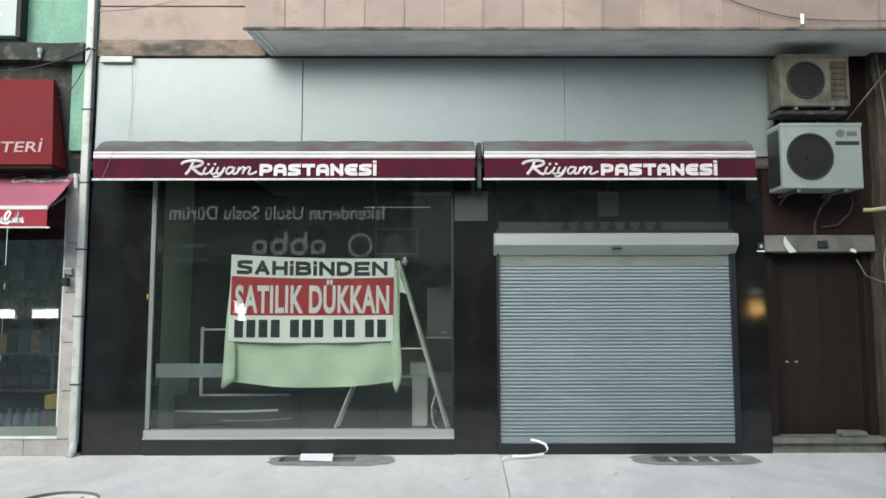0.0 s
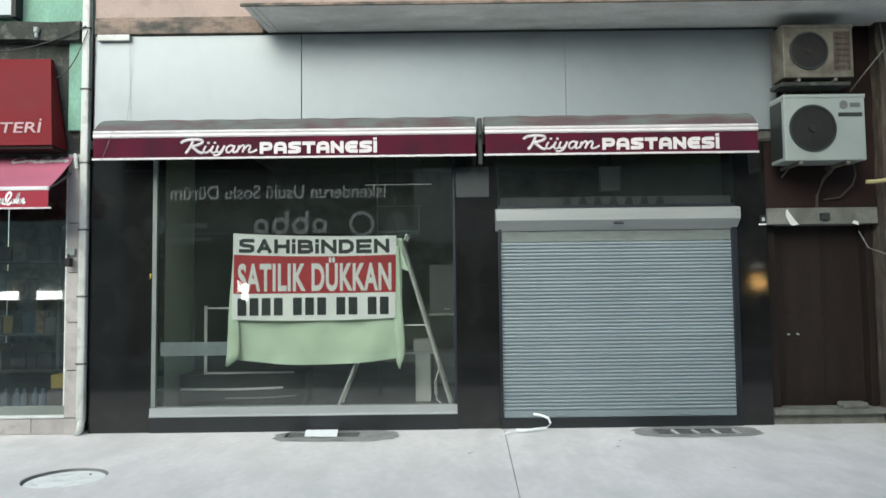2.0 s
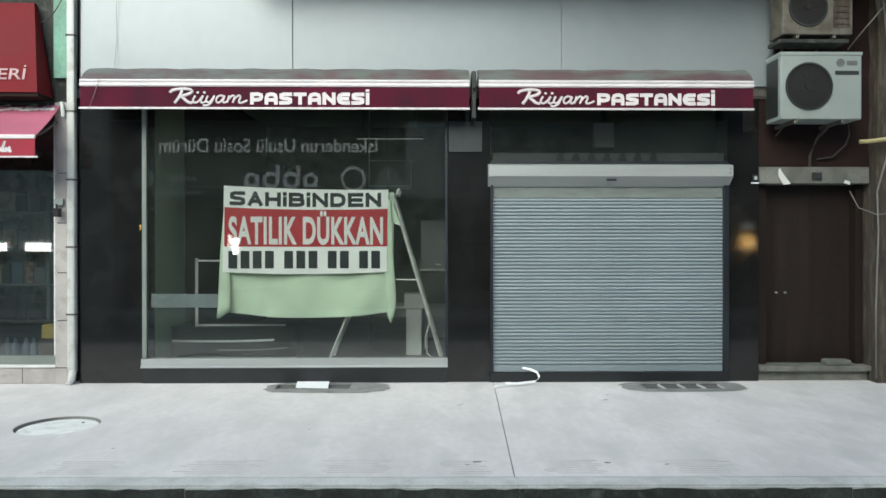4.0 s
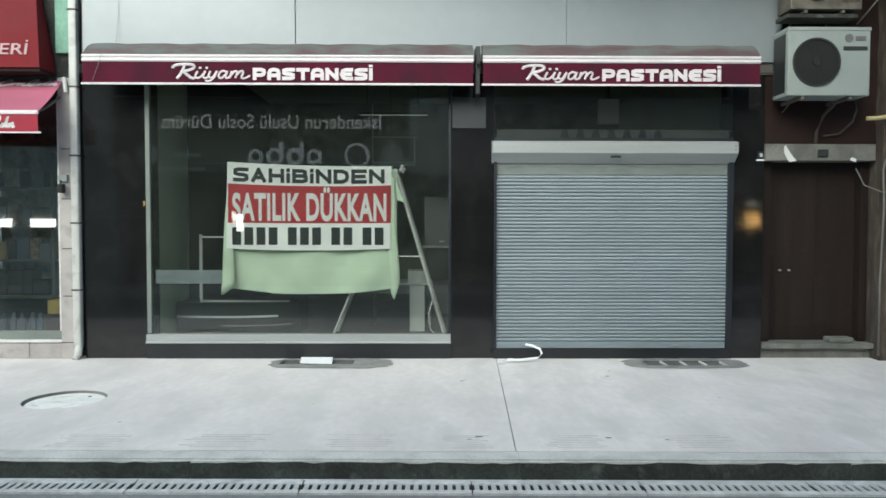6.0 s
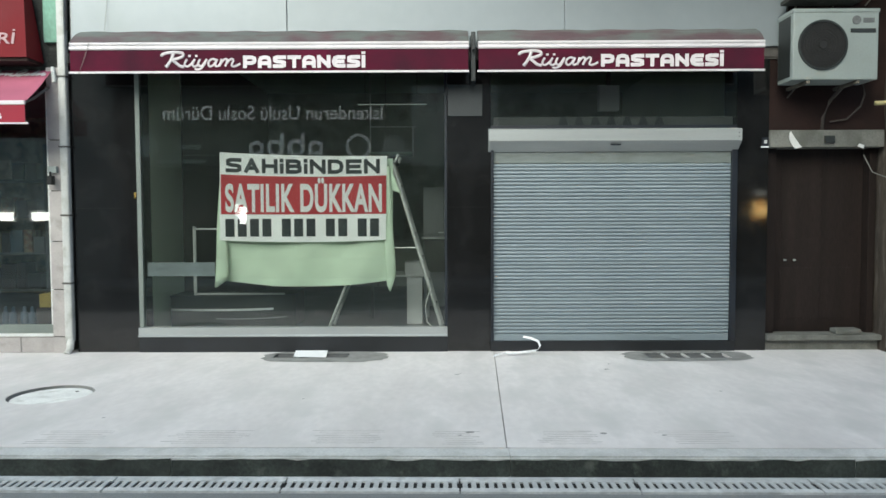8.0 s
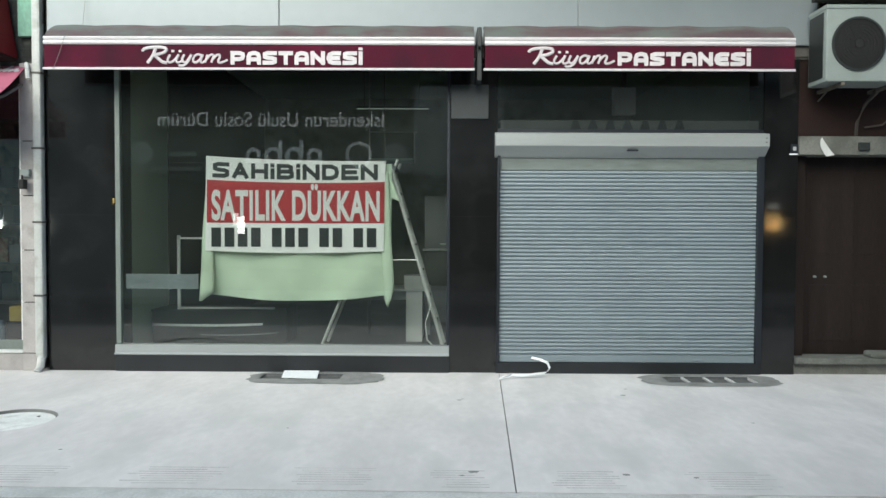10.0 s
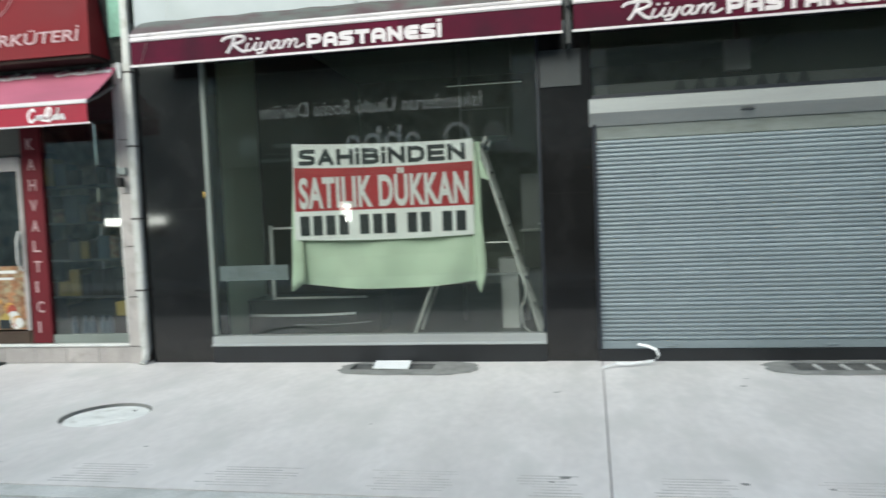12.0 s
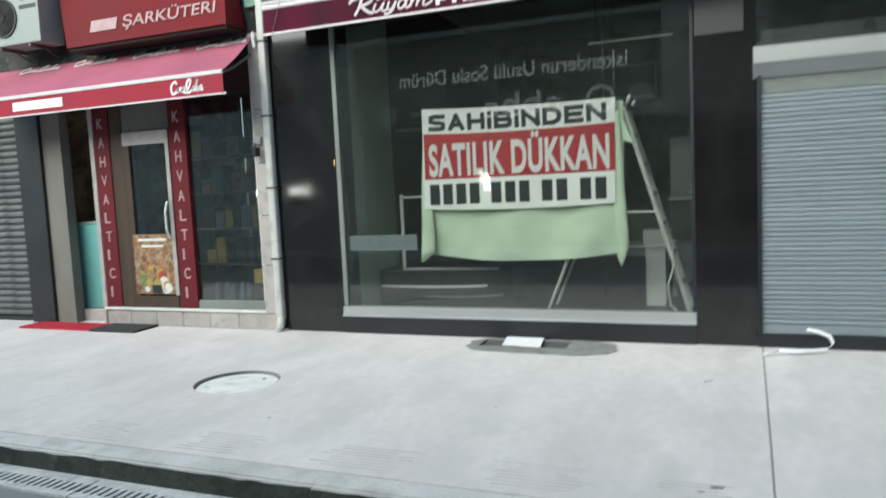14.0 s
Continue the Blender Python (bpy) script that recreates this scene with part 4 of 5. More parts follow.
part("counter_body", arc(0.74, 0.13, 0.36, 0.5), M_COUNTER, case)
part("edging", arc(0.722, 0.335, 0.024, 0.014, -2.95, -1.6), M_PAPER, case, "white edging strip")
part("edging", arc(0.722, 0.24, 0.010, 0.014, -2.6, -1.6), M_BOXGREY, case)
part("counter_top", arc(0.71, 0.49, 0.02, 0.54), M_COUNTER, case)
rack = thing("metal_frame", (-2.2, 0.8, 0.51), "white metal frame standing on the display counter", "frame")
for a, b in (((-2.665, 0.75, 0.51), (-2.665, 0.75, 1.28)), ((-2.665, 0.75, 0.515), (-1.66, 0.75, 0.515)), ((-2.665, 0.75, 1.26), (-1.70, 0.75, 1.26))):
    part("bar", boxed(min(a[0], b[0]) - 0.016, max(a[0], b[0]) + 0.016, a[1] - 0.012, a[1] + 0.012, min(a[2], b[2]), max(a[2], b[2]) + 0.02), M_COVER, rack)
unit = thing("wall_shelf", (-2.2, 5.3, 0.13), "tall empty shelf unit against the back wall", "shelf")
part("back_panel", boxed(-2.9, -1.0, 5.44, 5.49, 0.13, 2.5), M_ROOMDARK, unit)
for z in (0.6, 1.1, 1.6, 2.1):
    part("shelf", boxed(-2.9, -1.0, 5.1, 5.44, z, z + 0.03), M_ROOM, unit)
solid("switch_box", boxed(1.88, 2.10, 0.44, 0.54, 2.55, 2.82, 0.006), M_PAPER, "pale grey electrical box hung on the ceiling behind the transom", "electrical box")
solid("switch_box_hanger", boxed(1.97, 2.01, 0.47, 0.51, 2.82, 3.62), M_CABLE, "short steel hanger under the ceiling", "bracket")

locker = thing("steel_cabinet", (0.3, 2.9, 0.13), "grey steel cabinet with a bright handle in the empty shop", "cabinet")
part("body", boxed(-0.106, 0.70, 2.62, 3.2, 0.13, 1.81, 0.006), M_BOXGREY, locker)
part("door", boxed(-0.096, 0.69, 2.60, 2.619, 1.15, 1.80, 0.004), M_BOXGREY, locker)
part("drawer", boxed(-0.096, 0.69, 2.60, 2.619, 0.62, 1.08, 0.004), M_ROOMDARK, locker, "darker lower front")
part("worktop", boxed(-0.13, 0.70, 2.56, 2.619, 1.085, 1.115, 0.004), M_ALU_OLD, locker, "pale edge strip")
part("handle", boxed(0.10, 0.18, 2.585, 2.599, 1.17, 1.185, 0.003), M_PAPER, locker, "bright handle")
# glowing bar with added hangers imitates a reflection in the window
line_glow = thing("reflected_line", (-0.9, 2.95, 3.1), "thin glowing bar standing in for a line reflected in the window", "lamp")
part("tube", tube(bmesh.new(), [(-1.05, 2.95, 3.02), (-0.07, 2.95, 3.02)], 0.006, 8), M_REFLINE, line_glow)
part("profile", boxed(-1.05, -0.07, 2.935, 2.965, 3.027, 3.05), M_ROOMDARK, line_glow)
for x in (-0.95, -0.2):
    part("hanger", tube(bmesh.new(), [(x, 2.95, 3.05), (x, 2.95, 3.62)], 0.004, 5), M_CABLE, line_glow)
rail = thing("hanging_frame", (-0.5, 2.7, 2.2), "thin pale metal frame hung from the shop ceiling", "frame")
part("post", boxed(-0.858, -0.842, 2.69, 2.71, 2.25, 3.62), M_ALU_OLD, rail)
part("bar", boxed(-0.841, -0.21, 2.69, 2.71, 2.66, 2.675), M_ALU_OLD, rail)
part("post", boxed(-0.26, -0.24, 2.69, 2.71, 2.25, 2.659), M_ALU_OLD, rail)
part("shelf_board", boxed(-0.841, -0.261, 2.5, 2.9, 2.27, 2.30), M_ROOM, rail)
solid("junction_cover", boxed(0.232, 0.585, -0.012, -0.001, 2.43, 2.75, 0.003), M_COVERSHEET, "grey sheet metal cover on the granite pillar", "cover")

# ---- upper floor ----
balcony = structure("balcony", boxed(-1.80, 9.0, -0.68, 0.0, 4.30, 4.36), M_SOFFIT, "overhanging storey clad in tan boards above a grey soffit", "balcony")
bm = bmesh.new()
v = [bm.verts.new(p) for p in ((-1.76, -0.01, 4.235), (9.0, -0.01, 4.235), (9.0, -0.705, 4.245), (-1.845, -0.705, 4.245), (-1.76, -0.01, 4.30), (9.0, -0.01, 4.30), (9.0, -0.705, 4.30), (-1.845, -0.705, 4.30))]
for f in ((0, 1, 2, 3), (7, 6, 5, 4), (0, 1, 5, 4), (1, 2, 6, 5), (2, 3, 7, 6), (3, 0, 4, 7)):
    bm.faces.new([v[i] for i in f])
part("soffit", bm, M_SOFFIT, balcony, "stained grey plaster soffit")
for dy, off in ((0.05, 0.06), (0.11, 0.12)):
    part("soffit_bead", tube(bmesh.new(), [(-1.76 + off, -0.03, 4.232), (-1.845 + off, -0.69, 4.24)], 0.008, 6), M_SOFFIT, balcony)
part("drip_edge", boxed(-1.86, 9.0, -0.735, -0.706, 4.235, 4.262, 0.004), M_LEDGE, balcony, "dark drip edge")
x = -1.85
k = 0
while x < 8.6:
    w = 0.392
    part("cladding_board", boxed(x + 0.006, x + w - 0.006, -0.728, -0.70, 4.263, 5.6, 0.004), M_TAN, balcony)
    part("joint_strip", boxed(x + w - 0.016, x + w + 0.010, -0.738, -0.7, 4.263, 5.6, 0.003), M_TAN, balcony)
    x += w
part("balcony_side", boxed(-1.85, -1.82, -0.699, 0.0, 4.31, 5.6), M_TAN, balcony)
part("balcony_core", boxed(-1.819, 9.0, -0.699, 0.0, 4.361, 5.6), M_JOINT, balcony)
part("rag", boxed(3.63, 3.665, -0.755, -0.74, 4.285, 4.39, 0.006), M_PAPER, balcony, "white plastic strip on the drip edge")
wall_up = wall_with("wall_upper", M_TAN, "tan plaster wall of the upper floors", [(-3.62, -1.821, 0.0, 0.3, 4.26, 5.6), (-3.62, 14.0, 0.0, 0.3, 5.6, 12.0)])
for a, b in ((4.40, 4.765), (4.78, 5.3)):
    part("wall_board", boxed(-3.60, -1.86, -0.055, -0.001, a, b, 0.004), M_TAN, wall_up)
part("ledge", boxed(-3.60, -1.80, -0.075, -0.001, 4.215, 4.396, 0.01), M_LEDGE, wall_up, "black-stained concrete ledge")
part("conduit_stub", boxed(-3.56, -3.22, -0.095, -0.043, 4.14, 4.205, 0.006), M_PIPE, wall_up, "short white conduit")

# ---- air conditioners ----
def air_conditioner(x0, x1, z0, z1, y0, y1, fan_x, fan_z, fan_r, casing, label, old):
    ob = thing("air_conditioner", ((x0 + x1) / 2, y1, z0), label, "air conditioner", "outdoor units")
    part("casing", boxed(x0, x1, y0, y1, z0, z1, 0.012), casing, ob)
    fan = part("fan_guard", ring(bmesh.new(), (fan_x, 0, fan_z), fan_r - 0.012, fan_r + 0.006, y0 - 0.014, y0 - 0.001, 44), M_DARKGRID, ob, "dark round fan guard")
    # black disc on the closed casing paints the shaded fan recess
    part("fan_opening", disc(bmesh.new(), (fan_x, y0 - 0.002, fan_z), fan_r - 0.011, 0.003, 44), M_BLACK, fan)
    bm = bmesh.new()
    for k in range(1, 9):
        r = fan_r * k / 9
        ring(bm, (fan_x, 0, fan_z), r - 0.0014, r + 0.0014, y0 - 0.012, y0 - 0.008, 36)
    for k in range(12):
        a = k * math.tau / 12
        tube(bm, [(fan_x + 0.03 * math.cos(a), y0 - 0.01, fan_z + 0.03 * math.sin(a)), (fan_x + (fan_r - 0.01) * math.cos(a), y0 - 0.01, fan_z + (fan_r - 0.01) * math.sin(a))], 0.0016, 4)
    part("wire_grille", bm, M_BLACK, fan)
    part("hub", disc(bmesh.new(), (fan_x, y0 - 0.009, fan_z), fan_r * 0.16, 0.012, 20), M_BLACK, fan)
    for k in range(3):
        bm = bmesh.new()
        a0 = k * math.tau / 3 + 0.4
        v = [bm.verts.new((fan_x + r * math.cos(a), y0 - 0.0045 + dy, fan_z + r * math.sin(a))) for r, a, dy in ((fan_r * 0.2, a0, 0), (fan_r * 0.85, a0 + 0.1, 0), (fan_r * 0.85, a0 + 1.0, -0.003), (fan_r * 0.2, a0 + 0.8, -0.003))]
        bm.faces.new(v)
        part("fan_blade", bm, M_BLACK, fan)
    if old:
        # dark slab in the shape of the shadow below the casing
        part("drip_tray", boxed(x0 - 0.02, x1 - 0.02, y0 + 0.03, y1, z0 - 0.075, z0 - 0.036, 0.006), M_DARKCONCRETE, ob, "dark slab standing in for the shadow under the unit")
        g = part("side_grille", boxed(x1 - 0.20, x1 - 0.03, y0 - 0.004, y0 - 0.0005, z0 + 0.07, z1 - 0.07), M_RUST, ob)
        for k in range(6):
            part("louvre", boxed(x1 - 0.19, x1 - 0.04, y0 - 0.012, y0 - 0.005, z0 + 0.10 + k * 0.06, z0 + 0.125 + k * 0.06, 0.002), M_RUST, g)
    else:
        part("emblem", disc(bmesh.new(), (x1 - 0.215, y0 - 0.003, z1 - 0.105), 0.042, 0.004, 24), M_IRON, ob, "round grey emblem")
        part("emblem_bar", boxed(x1 - 0.15, x1 - 0.045, y0 - 0.004, y0 - 0.001, z1 - 0.13, z1 - 0.085), M_IRON, ob)
        part("label_bar", boxed(x1 - 0.27, x1 - 0.03, y0 - 0.004, y0 - 0.001, z1 - 0.225, z1 - 0.185), M_DARKGRID, ob)
        part("fin_panel", boxed(x0 - 0.004, x0 - 0.0005, y0 + 0.05, y1 - 0.02, z0 + 0.04, z1 - 0.05), M_DARKGRID, ob, "dark side fins")
    part("top_lid", boxed(x0 - 0.006, x1 + 0.006, y0 - 0.006, y1 + 0.004, z1 - 0.03, z1 + 0.004, 0.004), casing, ob)
    for x in (x0 + 0.16, x1 - 0.18):
        b = part("bracket", boxed(x - 0.015, x + 0.015, y0 + 0.01, -0.002 if x < 3.6 else 0.0, z0 - 0.034, z0 - 0.002, 0.003), M_ACOLD, ob, "painted steel bracket")
        part("brace", tube(bmesh.new(), [(x, -0.16, z0 - 0.035), (x, -0.005, z0 - 0.10)], 0.008, 6), M_ACOLD, b)
    return ob


air_conditioner(3.545, 4.363, 2.705, 3.375, -0.43, -0.12, 3.828, 3.035, 0.232, M_ACWHITE, "white split air conditioner unit with a round fan guard", False)
air_conditioner(3.572, 4.285, 3.56, 4.10, -0.41, -0.14, 3.83, 3.835, 0.19, M_ACOLD, "weathered beige air conditioner unit under the soffit", True)
solid("refrigerant_pipes", tube(tube(bmesh.new(), [(4.36, -0.2, 2.72), (4.39, -0.18, 2.6), (4.40, -0.10, 2.5), (4.30, -0.03, 2.38), (4.15, 0.0, 2.36)], 0.009), [(4.18, -0.12, 2.69), (4.10, -0.08, 2.55), (4.06, -0.03, 2.40), (4.08, 0.02, 2.28)], 0.016), M_LAGGING, "brown insulated pipes hanging under the air conditioner", "pipe")

# ---- entrance door ----
def torn_sheet(x, z, h, lean, w, y0, y1, n=7):
    """A torn scrap of paper on a wall: narrow at the top, leaning and ragged below."""
    bm, rng, rows = bmesh.new(), random.Random(4), []
    for k in range(n + 1):
        f = k / n
        c, r = x + lean * f ** 1.6, w * (0.22 + 0.78 * min(1.0, f * 2.0)) * (0.9 + 0.2 * rng.random()) / 2
        rows.append([bm.verts.new((c + i * r, y, z + h * (0.5 - f) + 0.006 * i)) for y in (y0, y1) for i in (-1, 1)])
    for p, q in zip(rows, rows[1:]):
        for i, j in ((0, 1), (1, 3), (3, 2), (2, 0)):
            bm.faces.new((p[i], p[j], q[j], q[i]))
    for p in (rows[0], rows[-1]):
        bm.faces.new((p[0], p[1], p[3], p[2]))
    return bm


def tilted(x, z, w, h, turn, y0, y1):
    """A small sheet of paper turned on its wall."""
    bm = boxed(-w / 2, w / 2, y0, y1, -h / 2, h / 2)
    for v in bm.verts:
        p, q = v.co.x * (0.75 if v.co.z > 0 else 1.0), v.co.z
        v.co.x, v.co.z = x + p * math.cos(turn) - q * math.sin(turn), z + p * math.sin(turn) + q * math.cos(turn)
    return bm


wall_with("wall_entrance", M_MAROON, "dark maroon boarding above the entrance door", [(3.526, 5.3, 0.02, 0.3, 2.28, 4.30)])
lintel = structure("lintel", boxed(3.53, 4.70, -0.02, 0.28, 2.10, 2.275, 0.008), M_STONE, "grey stone lintel over the entrance door", "lintel")
part("torn_notice", torn_sheet(3.735, 2.172, 0.165, 0.085, 0.07, -0.027, -0.021), M_COVER, lintel, "torn white paper")
part("call_box", boxed(4.08, 4.18, -0.05, -0.021, 2.14, 2.215, 0.006), M_DARKGRID, lintel)
part("paper_scrap", tilted(4.46, 2.11, 0.07, 0.035, -0.35, -0.027, -0.021), M_COVER, lintel)
door = tagged(new("door_1"), "closed dark brown wooden entrance door in a recess", "door", kind="structure")
door.location = (4.1, 0.2, 0.16)
part("leaf", boxed(3.66, 4.62, 0.20, 0.25, 0.165, 2.10, 0.004), M_BROWN, door)
for z0, z1 in ((0.30, 0.85), (1.15, 1.95)):
    for x0, x1 in ((3.76, 4.10), (4.18, 4.52)):
        part("door_panel", boxed(x0, x1, 0.195, 0.199, z0, z1, 0.002), M_BROWN, door)
part("jamb", boxed(3.53, 3.655, 0.10, 0.28, 0.165, 2.10, 0.004), M_BROWN, door)
part("jamb", boxed(4.625, 4.70, 0.10, 0.28, 0.165, 2.10, 0.004), M_BROWN, door)
knob = part("door_knob", bmesh.new(), M_ALU_OLD, door)
for x in (3.80, 3.90):
    bm = disc(bmesh.new(), (x, 0.175, 0.93), 0.011, 0.03, 16)
    part("knob", bm, M_ACWHITE, knob, "small bright knob")
step = structure("door_step", box(boxed(3.53, 4.72, -0.03, 0.30, 0.105, 0.163, 0.01), 3.54, 4.71, 0.03, 0.29, 0.0, 0.104), M_STONE, "worn stone step in front of the entrance door", "step")
solid("stone_block", boxed(4.25, 4.52, -0.02, 0.12, 0.163, 0.225, 0.025), M_STONE, "rough loose stone block on the door step", "stone")
plate = thing("house_plate", (3.50, 0, 2.13), "small blue and white enamel plate on the pillar", "plate")
part("sheet", boxed(3.455, 3.522, -0.008, -0.001, 2.10, 2.20, 0.002), M_RAIL, plate)
part("bar", boxed(3.475, 3.505, -0.011, -0.0085, 2.14, 2.175), M_ALU_OLD, plate)
part("strip", boxed(3.44, 3.522, -0.011, -0.0085, 2.098, 2.112), M_PAPER, plate)

# rough brown house corner beside the door
bm = boxed(4.72, 5.06, -0.12, 0.3, 0.0, 4.30)
bmesh.ops.subdivide_edges(bm, edges=bm.edges[:], cuts=14, use_grid_fill=True)
for v in bm.verts:
    q = noise.noise((v.co.x * 4, v.co.y * 4, v.co.z * 2.2))
    v.co.y += 0.035 * q
    v.co.x += 0.03 * noise.noise((v.co.z * 2.2, v.co.y * 4, v.co.x * 4))
structure("pillar_4", bm, M_RUST, "rough rusty brown plastered corner beside the door", "pillar")
side = wall_with("wall_neighbour", M_RUST, "rough brown boarded wall of the next house", [(5.05, 14.0, 0.0, 0.3, 0.0, 5.6)])
for k in range(24):
    part("board", boxed(5.06, 8.0, -0.025, -0.001, 0.25 + k * 0.165, 0.40 + k * 0.165, 0.006), M_RUST, side)
meter = thing("meter_box", (5.08, -0.03, 2.1), "white plastic meter box on the brown wall", "meter box")
part("body", boxed(4.93, 5.22, -0.20, -0.03, 2.14, 2.52, 0.01), M_ACWHITE, meter)
for k in range(4):
    part("slot", boxed(4.96 + k * 0.06, 4.99 + k * 0.06, -0.206, -0.201, 2.18, 2.48), M_IRON, meter)
part("lower_box", boxed(5.0, 5.2, -0.18, -0.03, 1.98, 2.08, 0.008), M_ACWHITE, meter)
solid("gas_pipe", tube(bmesh.new(), [(4.50, -0.17, 2.52), (4.58, -0.19, 2.52), (5.4, -0.22, 2.62), (6.5, -0.24, 2.68)], 0.022, 10), M_YELLOWPIPE, "yellow gas pipe running along the brown wall", "pipe", smooth=True)
for pts, r in (([(4.70, -0.14, 0.05), (4.69, -0.15, 0.8), (4.715, -0.15, 1.6), (4.70, -0.15, 2.0), (4.80, -0.17, 2.4), (4.83, -0.17, 3.2), (4.72, -0.18, 4.2)], 0.010),
               ([(4.50, 0.0, 2.02), (4.56, -0.06, 1.84), (4.70, -0.16, 1.76), (4.93, -0.18, 1.80), (4.95, -0.19, 2.2)], 0.006),
               ([(4.42, -0.1, 3.5), (4.55, -0.2, 3.7), (4.75, -0.24, 3.95), (4.9, -0.3, 4.2), (5.0, -0.5, 4.5)], 0.007),
               ([(4.84, -0.17, 0.02), (4.82, -0.17, 1.2), (4.85, -0.17, 2.6), (4.9, -0.17, 4.2)], 0.012)):
    solid("cable", tube(bmesh.new(), pts, r), M_CABLE, "loose grey cable on the house corner", "cable", "loose cables", smooth=True)

# ---- the delicatessen next door ----
pipe = thing("drain_pipe", (-3.69, -0.05, 0), "white rainwater pipe with dark collars between the houses", "pipe")
part("shaft", boxed(-3.735, -3.652, -0.075, 0.0, 0.12, 4.9, 0.022), M_PIPE, pipe)
for z in (0.72, 1.42, 2.12, 2.83, 3.62, 4.28):
    part("collar", boxed(-3.741, -3.646, -0.081, 0.0, z, z + 0.018, 0.004), M_JOINT, pipe)
part("shoe", tube(bmesh.new(), [(-3.69, -0.04, 0.15), (-3.69, -0.06, 0.05), (-3.70, -0.10, 0.0)], 0.038, 10), M_KERB, pipe)
post = structure("pillar_5", boxed(-3.868, -3.742, 0.0, 0.3, 0.0, 2.95), M_JOINT, "pilaster faced with cream stone tiles", "pillar")
for a, b in ((0.0, 0.17), (0.175, 0.66), (0.665, 1.16), (1.165, 1.68), (1.685, 2.2), (2.205, 2.94)):
    part("tile", boxed(-3.872, -3.742, -0.035, -0.001, a, b - 0.004, 0.003), M_TILE, post)
cam_box = thing("security_camera", (-3.82, -0.1, 1.7), "small black camera under a white box on the pilaster", "camera")
part("box", boxed(-3.86, -3.77, -0.075, -0.036, 1.86, 1.93, 0.005), M_ACWHITE, cam_box)
part("arm", tube(bmesh.new(), [(-3.835, -0.07, 1.87), (-3.82, -0.1, 1.82)], 0.01), M_BLACK, cam_box)
part("housing", boxed(-3.835, -3.785, -0.14, -0.07, 1.74, 1.83, 0.008), M_BLACK, cam_box)

base = structure("wall_base", boxed(-6.02, -3.874, 0.0, 0.28, 0.0, 0.17), M_JOINT, "low cream tiled sill under the shop window", "wall")
part("sill", boxed(-6.02, -3.874, -0.035, 0.28, 0.171, 0.20, 0.006), M_COVER, base, "white stone sill")
x = -6.02
while x < -3.95:
    w = min(0.36, -3.874 - x)
    part("tile", boxed(x + 0.003, x + w - 0.003, -0.02, -0.001, 0.004, 0.168, 0.003), M_TILE, base)
    x += 0.36
shopwin = tagged(new("window_3"), "dark delicatessen window with goods behind", "window", kind="structure")
shopwin.location = (-4.3, 0.02, 0.2)
pane = glazed((-4.733, -3.874, 0.03, 0.038, 0.24, 2.75), M_GLASS2, shopwin, "dusty glass pane")
part("bottom_rail", boxed(-4.733, -3.874, 0.0, 0.06, 0.202, 0.29, 0.004), M_JAMB, shopwin)
part("side_rail", boxed(-3.905, -3.874, 0.0, 0.06, 0.291, 2.75, 0.003), M_ALU_OLD, shopwin)


def red_strip(x0, x1, words):
    ob = thing("sign_strip", ((x0 + x1) / 2, 0, 0.2), "upright red sign strip with pale letters", "sign", "red sign strips")
    part("board", boxed(x0, x1, -0.012, 0.03, 0.21, 2.75, 0.003), M_REDDARK, ob)
    for k, ch in enumerate(words):
        z = 2.16 - k * 0.205
        lettering(ch, (x0 + x1) / 2 - 0.04, (x0 + x1) / 2 + (0.04 if ch not in "I" else -0.015), z, z + 0.115, -0.0125, M_PINKLETTER, ob, 0.01, "letter")
    return ob


red_strip(-4.95, -4.735, "KAHVALTICI")
red_strip(-5.99, -5.775, "KAHVALTICI")
sdoor = tagged(new("door_2"), "delicatessen glass door with a food poster on its lower half", "door", kind="structure")
sdoor.location = (-5.3, 0.05, 0.2)
part("frame", box(box(box(boxed(-5.60, -5.52, 0.0, 0.06, 0.202, 1.959), -5.02, -5.0, 0.0, 0.06, 0.202, 1.959), -5.519, -5.021, 0.0, 0.06, 0.202, 0.33), -5.0, -4.951, 0.01, 0.06, 0.202, 2.10), M_DOORWOOD, sdoor, "brown door frame")
part("head", boxed(-5.60, -5.001, -0.004, 0.06, 1.96, 2.10, 0.003), M_TILE, sdoor, "pale patterned head rail")
part("edge_strip", boxed(-5.012, -4.966, -0.016, -0.0105, 0.34, 2.09), M_TILE, sdoor, "pale patterned edge strip")
pane = glazed((-5.519, -5.021, 0.02, 0.028, 1.0, 1.959), M_GLASS2, sdoor)
pst = part("poster", boxed(-5.555, -5.015, -0.010, -0.002, 0.35, 1.0), M_ORANGE, sdoor, "orange food poster with plain bars")
part("poster_bar", boxed(-5.48, -5.1, -0.014, -0.0105, 0.925, 0.955), M_COVER, pst)
part("poster_bar", boxed(-5.44, -5.14, -0.014, -0.0105, 0.86, 0.885), M_COVER, pst)
part("poster_cup", boxed(-5.33, -5.2, -0.019, -0.0165, 0.36, 0.45), M_INK, pst)
menu = random.Random(9)
for k in range(22):
    px, pz, pr = menu.uniform(-5.48, -5.09), menu.uniform(0.40, 0.78), menu.uniform(0.03, 0.07)
    if pz < 0.52 and abs(px + 5.27) > 0.08 or k % 3:
        part("poster_dish", disc(bmesh.new(), (px, -0.0108 - 0.0002 * k, pz), pr, 0.001, 14), (M_YELLOW, M_COVER, M_POSTERRED, M_POSTERGREEN, M_POSTERGOLD)[k % 5], pst)
